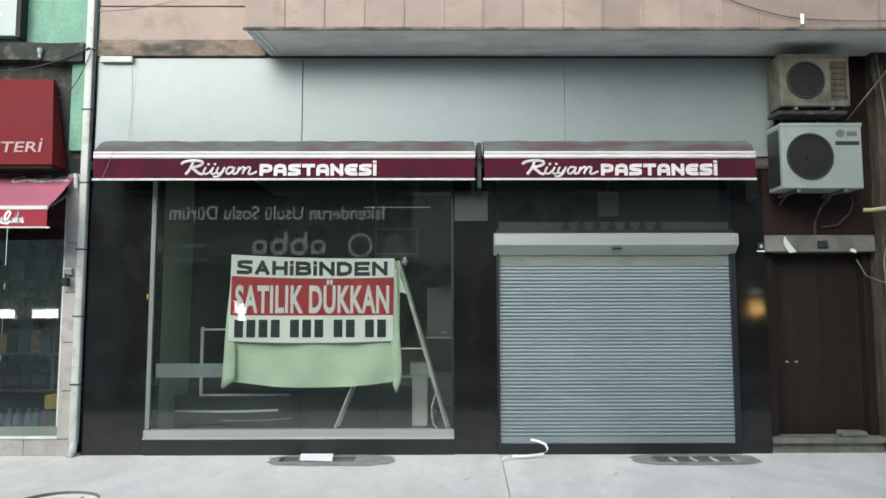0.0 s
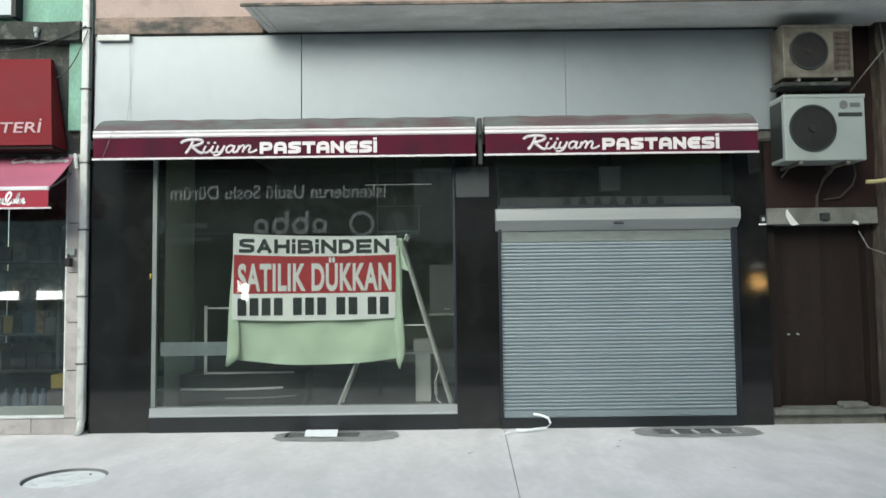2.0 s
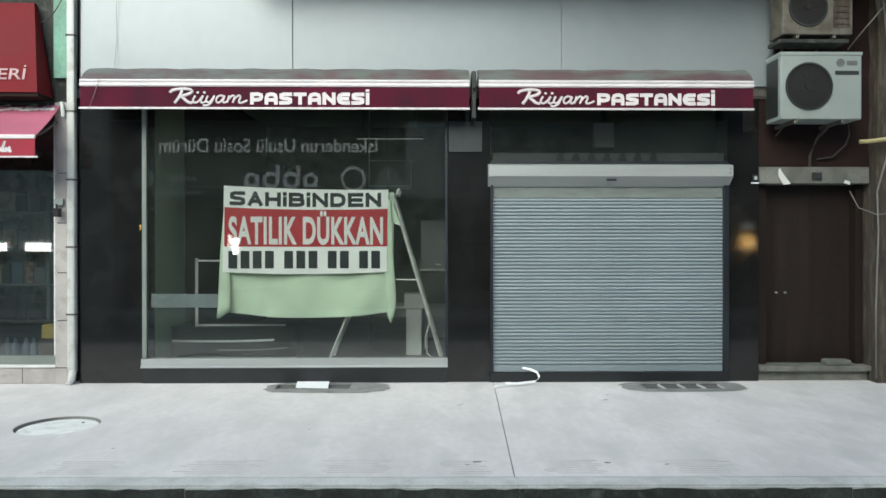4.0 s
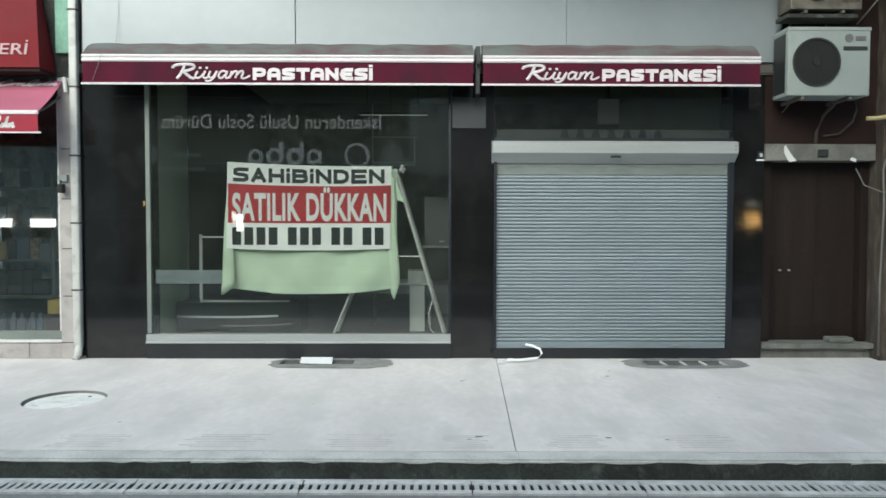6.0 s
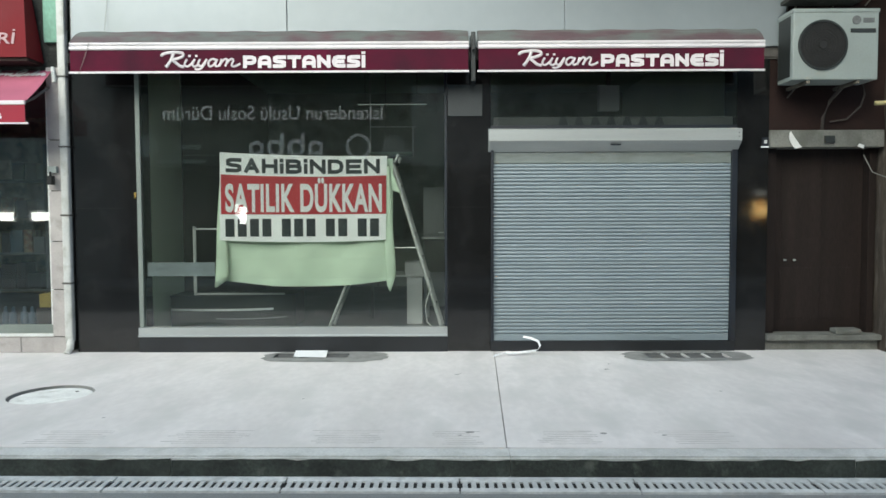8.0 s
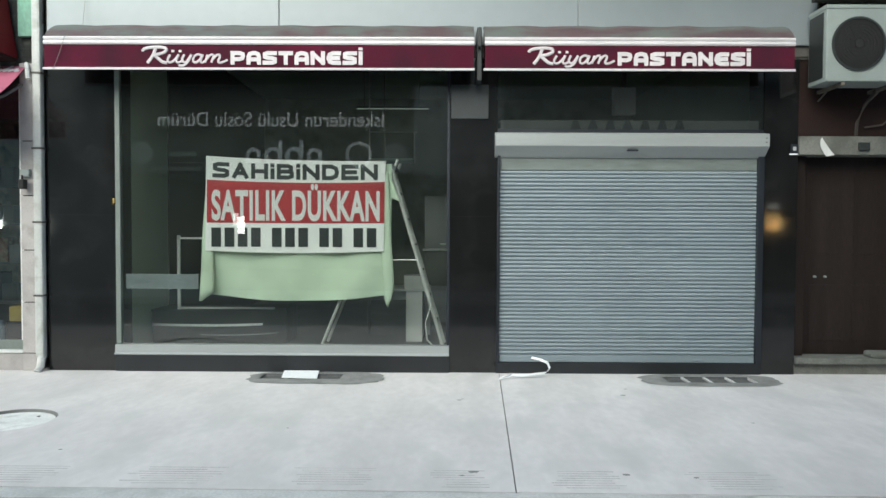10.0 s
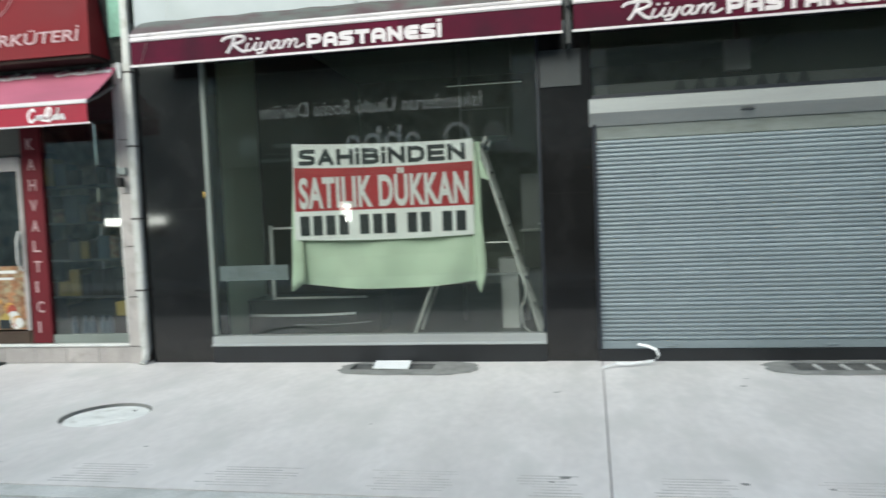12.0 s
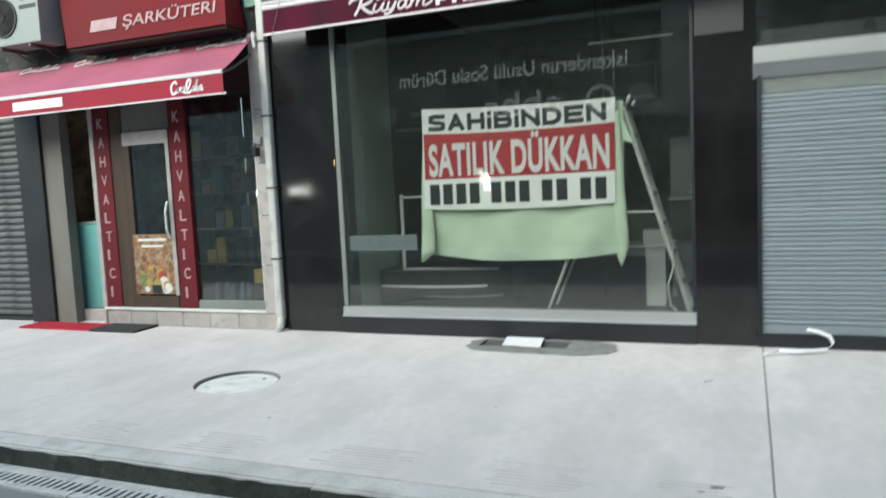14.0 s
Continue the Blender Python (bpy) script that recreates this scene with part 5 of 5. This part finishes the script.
part("door_handle", tube(bmesh.new(), [(-5.0, -0.05, 0.95), (-5.02, -0.07, 1.05), (-5.02, -0.07, 1.25), (-5.0, -0.05, 1.35)], 0.012), M_ALU_OLD, sdoor)
part("side_panel", boxed(-5.774, -5.601, 0.0, 0.06, 0.202, 2.75), M_DOORWOOD, sdoor)
part("overlight", boxed(-5.60, -4.901, 0.01, 0.05, 2.101, 2.75), M_ROOMDARK, sdoor)
structure("post_white", boxed(-6.05, -5.992, -0.02, 0.06, 0.0, 2.75, 0.004), M_TILE, "pale post beside the entry", "post")
structure("wall_beige", boxed(-6.783, -6.50, 0.0, 0.12, 0.0, 2.9), M_BEIGE, "beige plastered wall beside the entry", "wall")
structure("entry_step", boxed(-6.78, -6.052, 0.121, 1.4, 0.0, 0.14, 0.006), M_TILE, "tiled entry step", "step")
fridge = thing("fridge", (-6.27, 0.5, 0.14), "turquoise drinks fridge standing in the entry", "fridge")
part("body", boxed(-6.74, -6.08, 0.20, 0.75, 0.14, 1.12, 0.015), M_TURQ, fridge)
part("lid", boxed(-6.745, -6.075, 0.195, 0.755, 1.121, 1.15, 0.006), M_ACWHITE, fridge)
structure("post_black", boxed(-7.15, -6.785, -0.04, 0.3, 0.0, 2.9, 0.005), M_PLINTH, "black post beside the shutter", "post")
sh2 = thing("roller_shutter", (-8.2, 0, 0), "pale grey ribbed roller shutter of the next shop", "roller shutter")
slat2 = finish(sweep(bmesh.new(), [(y * 2.1, z * 2.1) for y, z in prof], -9.6, -7.155), "slat", M_SLATDARK)
for i in range(34):
    ob = under(new("slat", slat2), sh2)
    ob.location = (0, 0.06, 0.05 + i * P * 2.1)
part("sill_bar", boxed(-9.6, -7.155, 0.03, 0.10, 0.0, 0.05), M_RAIL, sh2)

# goods behind the window
structure("floor_deli", boxed(-6.98, -3.88, 0.28, 4.0, 0.0, 0.19), M_FLOOR, "dim floor of the delicatessen", "floor")
structure("wall_deli_back", boxed(-6.98, -3.6, 4.0, 4.1, 0.0, 3.0), M_DELI, "dim back wall of the delicatessen", "wall")
structure("wall_deli_side", boxed(-3.86, -3.64, 0.31, 4.0, 0.0, 3.0), M_DELI, "side wall between the two shops", "wall")
structure("wall_deli_left", boxed(-7.1, -6.99, 0.31, 4.0, 0.0, 3.0), M_DELI, "dim side wall of the delicatessen", "wall")
structure("ceiling_deli", boxed(-7.1, -3.64, 0.06, 4.0, 3.0, 3.1), M_ROOMDARK, "dark delicatessen ceiling", "ceiling")
solid("yellow_carton", boxed(-4.10, -3.94, 0.12, 0.30, 0.455, 0.60, 0.005), M_YELLOW, "yellow carton on a brown crate", "box")
solid("brown_crate", boxed(-4.12, -3.93, 0.10, 0.32, 0.19, 0.455, 0.006), M_MAROON, "brown cardboard crate behind the window", "box")


def bottle(x, y):
    bm = bmesh.new()
    for r, a, b in ((0.045, 0.19, 0.40), (0.02, 0.40, 0.46)):
        bmesh.ops.create_cone(bm, cap_ends=True, segments=14, radius1=r, radius2=r * 0.8, depth=b - a, matrix=Matrix.Translation((x, y, (a + b) / 2)))
    solid("bottle", bm, M_BLUE, "blue plastic water bottle behind the window", "bottle", "water bottles")


for i in range(5):
    bottle(-4.60 + i * 0.10, 0.16 + 0.03 * (i % 2))

stack = thing("goods_rack", (-5.0, 1.5, 0.19), "tall rack of packed goods in the delicatessen", "shelf")
for x in (-5.9, -4.7, -3.92):
    part("upright", boxed(x - 0.02, x + 0.02, 1.35, 1.70, 0.19, 2.3), M_IRON, stack)
for z in (0.5, 0.95, 1.4, 1.85):
    part("shelf", boxed(-5.9, -3.92, 1.35, 1.70, z, z + 0.025), M_IRON, stack)
wares = random.Random(4)
tints = [M_YELLOW, M_ORANGE, M_BEIGE, M_DELI, M_MAROON, M_BLUE, M_MAROON, M_IRON]
for z in (0.525, 0.975, 1.425, 1.875):
    x = -5.86
    while x < -4.05:
        w, hh = wares.uniform(0.09, 0.2), wares.uniform(0.16, 0.34)
        if abs(x + w / 2 + 4.7) > 0.03 + w / 2:
            solid("package", boxed(x, x + w, 1.38, 1.60, z, z + hh, 0.004), wares.choice(tints), "packed goods standing on the rack", "package", "packages on the rack")
        x += w + 0.015

# red sign and awning
sign = thing("shop_sign", (-5.1, -0.1, 3.0), "tilted red delicatessen sign with white lettering", "sign")
bm = bmesh.new()
v = [bm.verts.new(p) for p in ((-5.93, -0.30, 2.985), (-3.905, -0.30, 2.985), (-4.065, -0.06, 3.96), (-6.28, -0.06, 3.98), (-5.93, 0.0, 2.985), (-3.905, 0.0, 2.985), (-4.065, 0.0, 3.96), (-6.28, 0.0, 3.98))]
for f in ((0, 1, 2, 3), (7, 6, 5, 4), (0, 1, 5, 4), (1, 2, 6, 5), (2, 3, 7, 6), (3, 0, 4, 7)):
    bm.faces.new([v[i] for i in f])
part("board", bm, M_RED, sign)
word = lettering("ŞARKÜTERI", -5.19, -4.045, 3.085, 3.262, 0, M_PINKLETTER, sign, 0.008)
name_bar = part("name_bar", boxed(-5.62, -5.27, -0.004, 0.0, 3.115, 3.235), M_PINKLETTER, sign, "plain white bar")
seal = part("seal", ring(bmesh.new(), (-5.05, 0, 3.64), 0.237, 0.243, -0.004, 0.0, 40), M_PINKLETTER, sign, "thin pale ring")
curl = flourish(LOOPS, -5.27, -4.83, 3.58, 3.72, 0, M_PINKLETTER, sign)
dot = part("dot", boxed(-4.068, -4.048, -0.004, 0.0, 3.252, 3.270), M_PINKLETTER, sign)
for ob in (word, dot, name_bar, seal, curl):
    for v in ob.data.vertices:
        v.co.y += -0.306 + (v.co.z - 2.985) * 0.246
part("underside", boxed(-5.92, -3.91, -0.28, -0.02, 2.95, 2.983), M_MAROON, sign, "dark underside")

deli = thing("awning", (-5.5, -0.1, 2.3), "faded red open awning with a white front bar", "awning")
bm = bmesh.new()
n, rows = 20, []
for j in range(7):
    u = j / 6
    rows.append([bm.verts.new((-7.35 + 3.55 * k / n + (-0.02 + 0.05 * u), -0.02 - 0.55 * u, 2.91 - 0.40 * u - 0.02 * math.sin(math.pi * u))) for k in range(n + 1)])
for a, b in zip(rows, rows[1:]):
    for k in range(n):
        bm.faces.new((a[k], a[k + 1], b[k + 1], b[k]))
roof = part("roof_cloth", bm, M_REDCLOTH, deli, "faded pink-red roof cloth")
roof.modifiers.new("thickness", "SOLIDIFY").thickness = 0.004
part("front_bar", boxed(-7.34, -3.77, -0.585, -0.56, 2.475, 2.515, 0.008), M_TRIM, deli, "white front bar")
val = part("valance", boxed(-7.33, -3.775, -0.576, -0.570, 2.31, 2.475), M_REDVAL, deli, "red valance")
part("hem", boxed(-7.33, -3.745, -0.58, -0.566, 2.294, 2.309), M_TRIM, deli, "white hem")
for k in range(4):
    row = flourish(LOOPS, -6.9 + k * 0.82, -6.3 + k * 0.82, 2.835, 2.905, 0, M_TRIM, roof, 0.3)
    for v in row.data.vertices:
        u = (2.91 - v.co.z) / 0.40
        v.co.y += -0.02 - 0.55 * u
        v.co.z += 0.006 - 0.02 * math.sin(math.pi * u)
flourish(LOOPS, -4.37, -4.0, 2.325, 2.46, -0.577, M_WHITE, val, 0.17)
part("word_bar", boxed(-6.45, -5.75, -0.580, -0.577, 2.35, 2.44), M_WHITE, val, "plain white bar")
for x in (-7.3, -3.85):
    part("arm", tube(bmesh.new(), [(x, 0.0, 2.75), (x, -0.3, 2.58), (x, -0.55, 2.48)], 0.014), M_IRON, deli)
part("winch", tube(bmesh.new(), [(-3.80, -0.04, 2.93), (-3.77, -0.08, 2.88), (-3.76, -0.08, 2.78)], 0.02), M_ALU_OLD, deli)

# wall above the sign
green = wall_with("wall_green", M_GREENWALL, "faded green plaster wall of the old house", [(-14, -3.742, 0.0, 0.3, 4.32, 12.0), (-3.90, -3.742, -0.002, 0.3, 3.2, 4.32)])
wall_with("wall_recess", M_DARKCONCRETE, "dark mottled concrete band above the red sign", [(-14, -3.742, 0.05, 0.3, 2.90, 4.32), (-14, -7.25, 0.11, 0.3, 0.0, 2.9)])
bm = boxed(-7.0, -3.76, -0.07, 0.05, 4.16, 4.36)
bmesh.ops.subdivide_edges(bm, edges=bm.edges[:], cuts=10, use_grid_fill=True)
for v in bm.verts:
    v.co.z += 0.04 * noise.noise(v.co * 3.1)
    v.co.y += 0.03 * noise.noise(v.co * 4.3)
structure("ledge_old", bm, M_DARKCONCRETE, "crumbling black-stained concrete ledge", "ledge")
board = thing("white_sign", (-5.5, -0.1, 4.4), "white sign board with a black frame on the green wall", "sign")
part("board", boxed(-7.0, -4.46, -0.12, -0.03, 4.42, 5.6, 0.004), M_PANEL, board)
part("frame", boxed(-4.459, -4.41, -0.13, -0.002, 4.40, 5.6), M_BLACK, board)
part("bar", boxed(-4.95, -4.62, -0.124, -0.1205, 4.63, 4.67), M_KERB, board)
solid("bulb", disc(disc(bmesh.new(), (-4.2, -0.1, 4.26), 0.03, 0.05, 14, "z"), (-4.2, -0.1, 4.21), 0.02, 0.06, 14, "z"), M_ACWHITE, "white bulb holder under the old ledge", "lamp")
air_conditioner(-7.0, -6.22, 3.09, 3.67, -0.36, -0.06, -6.74, 3.38, 0.2, M_ACWHITE, "white air conditioner unit on the old house", False)
for pts, r, m in ((sag((-4.9, -0.1, 4.05), (-3.68, -0.09, 4.3), 0.10), 0.007, M_CABLE_DARK), (sag((-3.66, -0.09, 4.26), (-4.0, -0.08, 3.75), 0.12), 0.005, M_CABLE_DARK),
                  (sag((-3.6, -0.1, 4.70), (-1.9, -0.76, 4.76), 0.09, 16), 0.005, M_CABLE), ([(-3.62, -0.085, 4.9), (-3.61, -0.085, 4.2), (-3.625, -0.06, 3.3)], 0.007, M_CABLE_DARK),
                  ([(-3.21, -0.10, 4.2), (-3.21, -0.098, 4.15), (-3.22, -0.05, 3.6), (-3.23, -0.10, 3.26), (-3.25, -0.375, 3.10), (-3.30, -0.375, 2.95), (-3.36, -0.37, 2.80)], 0.0022, M_CABLE)):
    solid("cable", tube(bmesh.new(), pts, r), m, "thin loose cable hanging on the facade", "cable", "loose cables", smooth=True)

for pts, r, m in ((sag((2.5, -0.75, 4.75), (3.62, -0.75, 4.34), 0.06), 0.004, M_CABLE_DARK), (sag((3.62, -0.75, 4.34), (4.9, -0.76, 4.33), 0.02), 0.004, M_CABLE_DARK),
                  ([(4.78, -0.62, 5.2), (4.76, -0.60, 4.4), (4.74, -0.50, 4.0), (4.76, -0.3, 3.6), (4.79, -0.2, 3.2)], 0.010, M_CABLE)):
    solid("cable", tube(bmesh.new(), pts, r), m, "thin loose cable hanging on the facade", "cable", "loose cables", smooth=True)

# mats
solid("door_mat", boxed(-6.95, -5.89, -0.38, -0.07, 0.0, 0.022, 0.006), M_MATRED, "red door mat on the pavement", "mat", "door mats")
solid("door_mat", boxed(-5.88, -5.26, -0.40, -0.05, 0.0, 0.026, 0.006), M_MATBLACK, "black door mat on the pavement", "mat", "door mats")

# ---- across the street ----
structure("pavement_far", boxed(-60, 60, -12, -7.0, -0.125, 0.0), M_KERB, "concrete pavement across the street", "pavement")
wall_with("wall_opposite", M_OPP, "grey rendered house front across the street", [(-60, 60, -9.2, -8.7, 4.6, 5.0), (-60, -7.2, -9.2, -8.7, 0.0, 4.6), (-0.55, 1.40, -9.2, -8.6, 2.55, 4.598), (9.0, 60, -9.2, -8.7, 0.0, 4.6)])
# added unseen block above the street: cuts sky light towards the right
wall_with("wall_opposite_upper", M_OPP, "unseen tall wall across the street, added to dim the right side", [(2.0, 60, -9.2, -8.7, 5.0, 13.0)])
os = thing("shop_sign", (-3.7, -8.6, 2.6), "dark sign across the street with pale lettering", "sign")
part("board", boxed(-7.25, -0.551, -8.69, -8.605, 2.55, 4.597), M_OPPDARK, os)
lettering("Iskenderun Usulü Soslu Dürüm", -6.15, -1.20, 3.58, 3.90, -8.603, M_LITLETTER, os, 0.008, back=True)
part("emblem_ring", ring(bmesh.new(), (-1.75, 0, 2.98), 0.22, 0.29, -8.604, -8.60, 24), M_DIMLETTER, os)
for x, r, up in ((-2.72, 0.17, 0.0), (-3.16, 0.20, 0.34), (-3.62, 0.20, 0.34), (-4.06, 0.17, 0.0)):
    g = part("emblem_loop", ring(bmesh.new(), (x, 0, 2.95), r * 0.52, r, -8.604, -8.60, 24), M_DIMLETTER, os)
    if up:
        part("emblem_stem", boxed(x + r * 0.55, x + r, -8.6045, -8.5995, 2.97, 2.95 + up), M_DIMLETTER, g)
    else:
        for s in (-1, 1):
            part("emblem_stem", boxed(x + s * r * 0.78 - 0.03, x + s * r * 0.78 + 0.03, -8.6045, -8.5995, 2.79, 2.95 + 0.12 * (s > 0)), M_DIMLETTER, g)
for x in (-0.95, -6.5):
    part("emblem_disc", disc(bmesh.new(), (x, -8.6, 3.0), 0.24, 0.008, 30), M_COVER, os)
part("word_bar", boxed(-5.9, -5.3, -8.604, -8.60, 2.93, 3.03), M_COVER, os)
part("word_bar", boxed(-6.3, -5.2, -8.604, -8.60, 2.62, 2.70), M_COVER, os)
part("line", boxed(-6.1, -4.6, -8.604, -8.60, 2.79, 2.805), M_COVER, os)
solid("shop_sign", boxed(1.401, 9.05, -8.69, -8.61, 2.5, 4.597), M_OPPBROWN, "dark blank sign board across the street", "sign")
structure("floor_far", boxed(-7.2, 9.0, -16, -8.7, 0.0, 0.02), M_FLOOR, "floor of the open shop across the street", "floor")
structure("ceiling_far", boxed(-7.2, 9.0, -16, -8.76, 2.7, 2.8), M_ROOMDARK, "ceiling of the open shop across the street", "ceiling")
structure("wall_far", boxed(-7.4, 9.2, -16.1, -16, 0.0, 2.8), M_OPPDARK, "back wall of the open shop across the street", "wall")
structure("wall_far_left", boxed(-7.4, -7.2, -16, -9.2, 0.0, 2.8), M_OPPDARK, "side wall of the open shop across the street", "wall")
structure("wall_far_right", boxed(9.0, 9.2, -16, -9.2, 0.0, 2.8), M_OPPDARK, "side wall of the open shop across the street", "wall")
structure("pillar_far", boxed(-0.55, 0.55, -9.2, -8.7, 0.0, 2.598), M_OPPDARK, "dark pillar of the open shop across the street", "pillar")
solid("lintel_strip", boxed(-1.25, -0.56, -8.604, -8.56, 2.6, 2.92), M_OPP, "pale strip over the open shop across the street", "strip")
lit = thing("light_panel", (-6.35, -15.2, 1.2), "bright white light panel deep in the shop across the street", "lamp")
part("panel", boxed(-6.39, -6.19, -15.25, -15.2, 1.18, 1.72), M_LAMP, lit)
part("side_panel", boxed(-6.54, -6.392, -15.25, -15.2, 1.42, 1.82), M_LAMPDIM, lit)
part("stand", boxed(-6.40, -6.34, -15.30, -15.251, 0.02, 1.7), M_IRON, lit)

shopfront = thing("lit_display", (-9.7, -8.7, 1.2), "pair of lit white display panels across the street", "lamp")
for x in (-9.95, -8.95):
    p = part("panel", boxed(x - 0.28, x + 0.28, -8.699, -8.66, 1.34, 1.52), M_LAMP, shopfront)
    part("screen", boxed(x - 0.26, x + 0.26, -8.699, -8.67, 1.10, 1.32), M_OPPDARK, p)

warm = thing("lantern", (7.75, -9.6, 0.02), "tall lantern with warm bulbs in the shop across the street", "lamp")
part("stand", boxed(7.72, 7.78, -9.70, -9.64, 0.02, 2.0, 0.004), M_IRON, warm)
part("shade", boxed(7.57, 7.93, -9.64, -9.60, 1.35, 1.77, 0.01), M_AMBER, warm)
for j, (z, xs) in enumerate(((1.41, (7.62, 7.74, 7.85)), (1.50, (7.61, 7.72, 7.83, 7.90)), (1.59, (7.64, 7.75, 7.87)), (1.69, (7.62, 7.80)))):
    for x in xs:
        part("bulb", boxed(x - 0.036, x + 0.036, -9.598, -9.56, z - 0.026, z + 0.026, 0.008), M_WARMLAMP, warm)
part("light_strip", boxed(7.62, 7.88, -9.64, -9.60, 1.90, 1.95), M_LAMPDIM, warm)
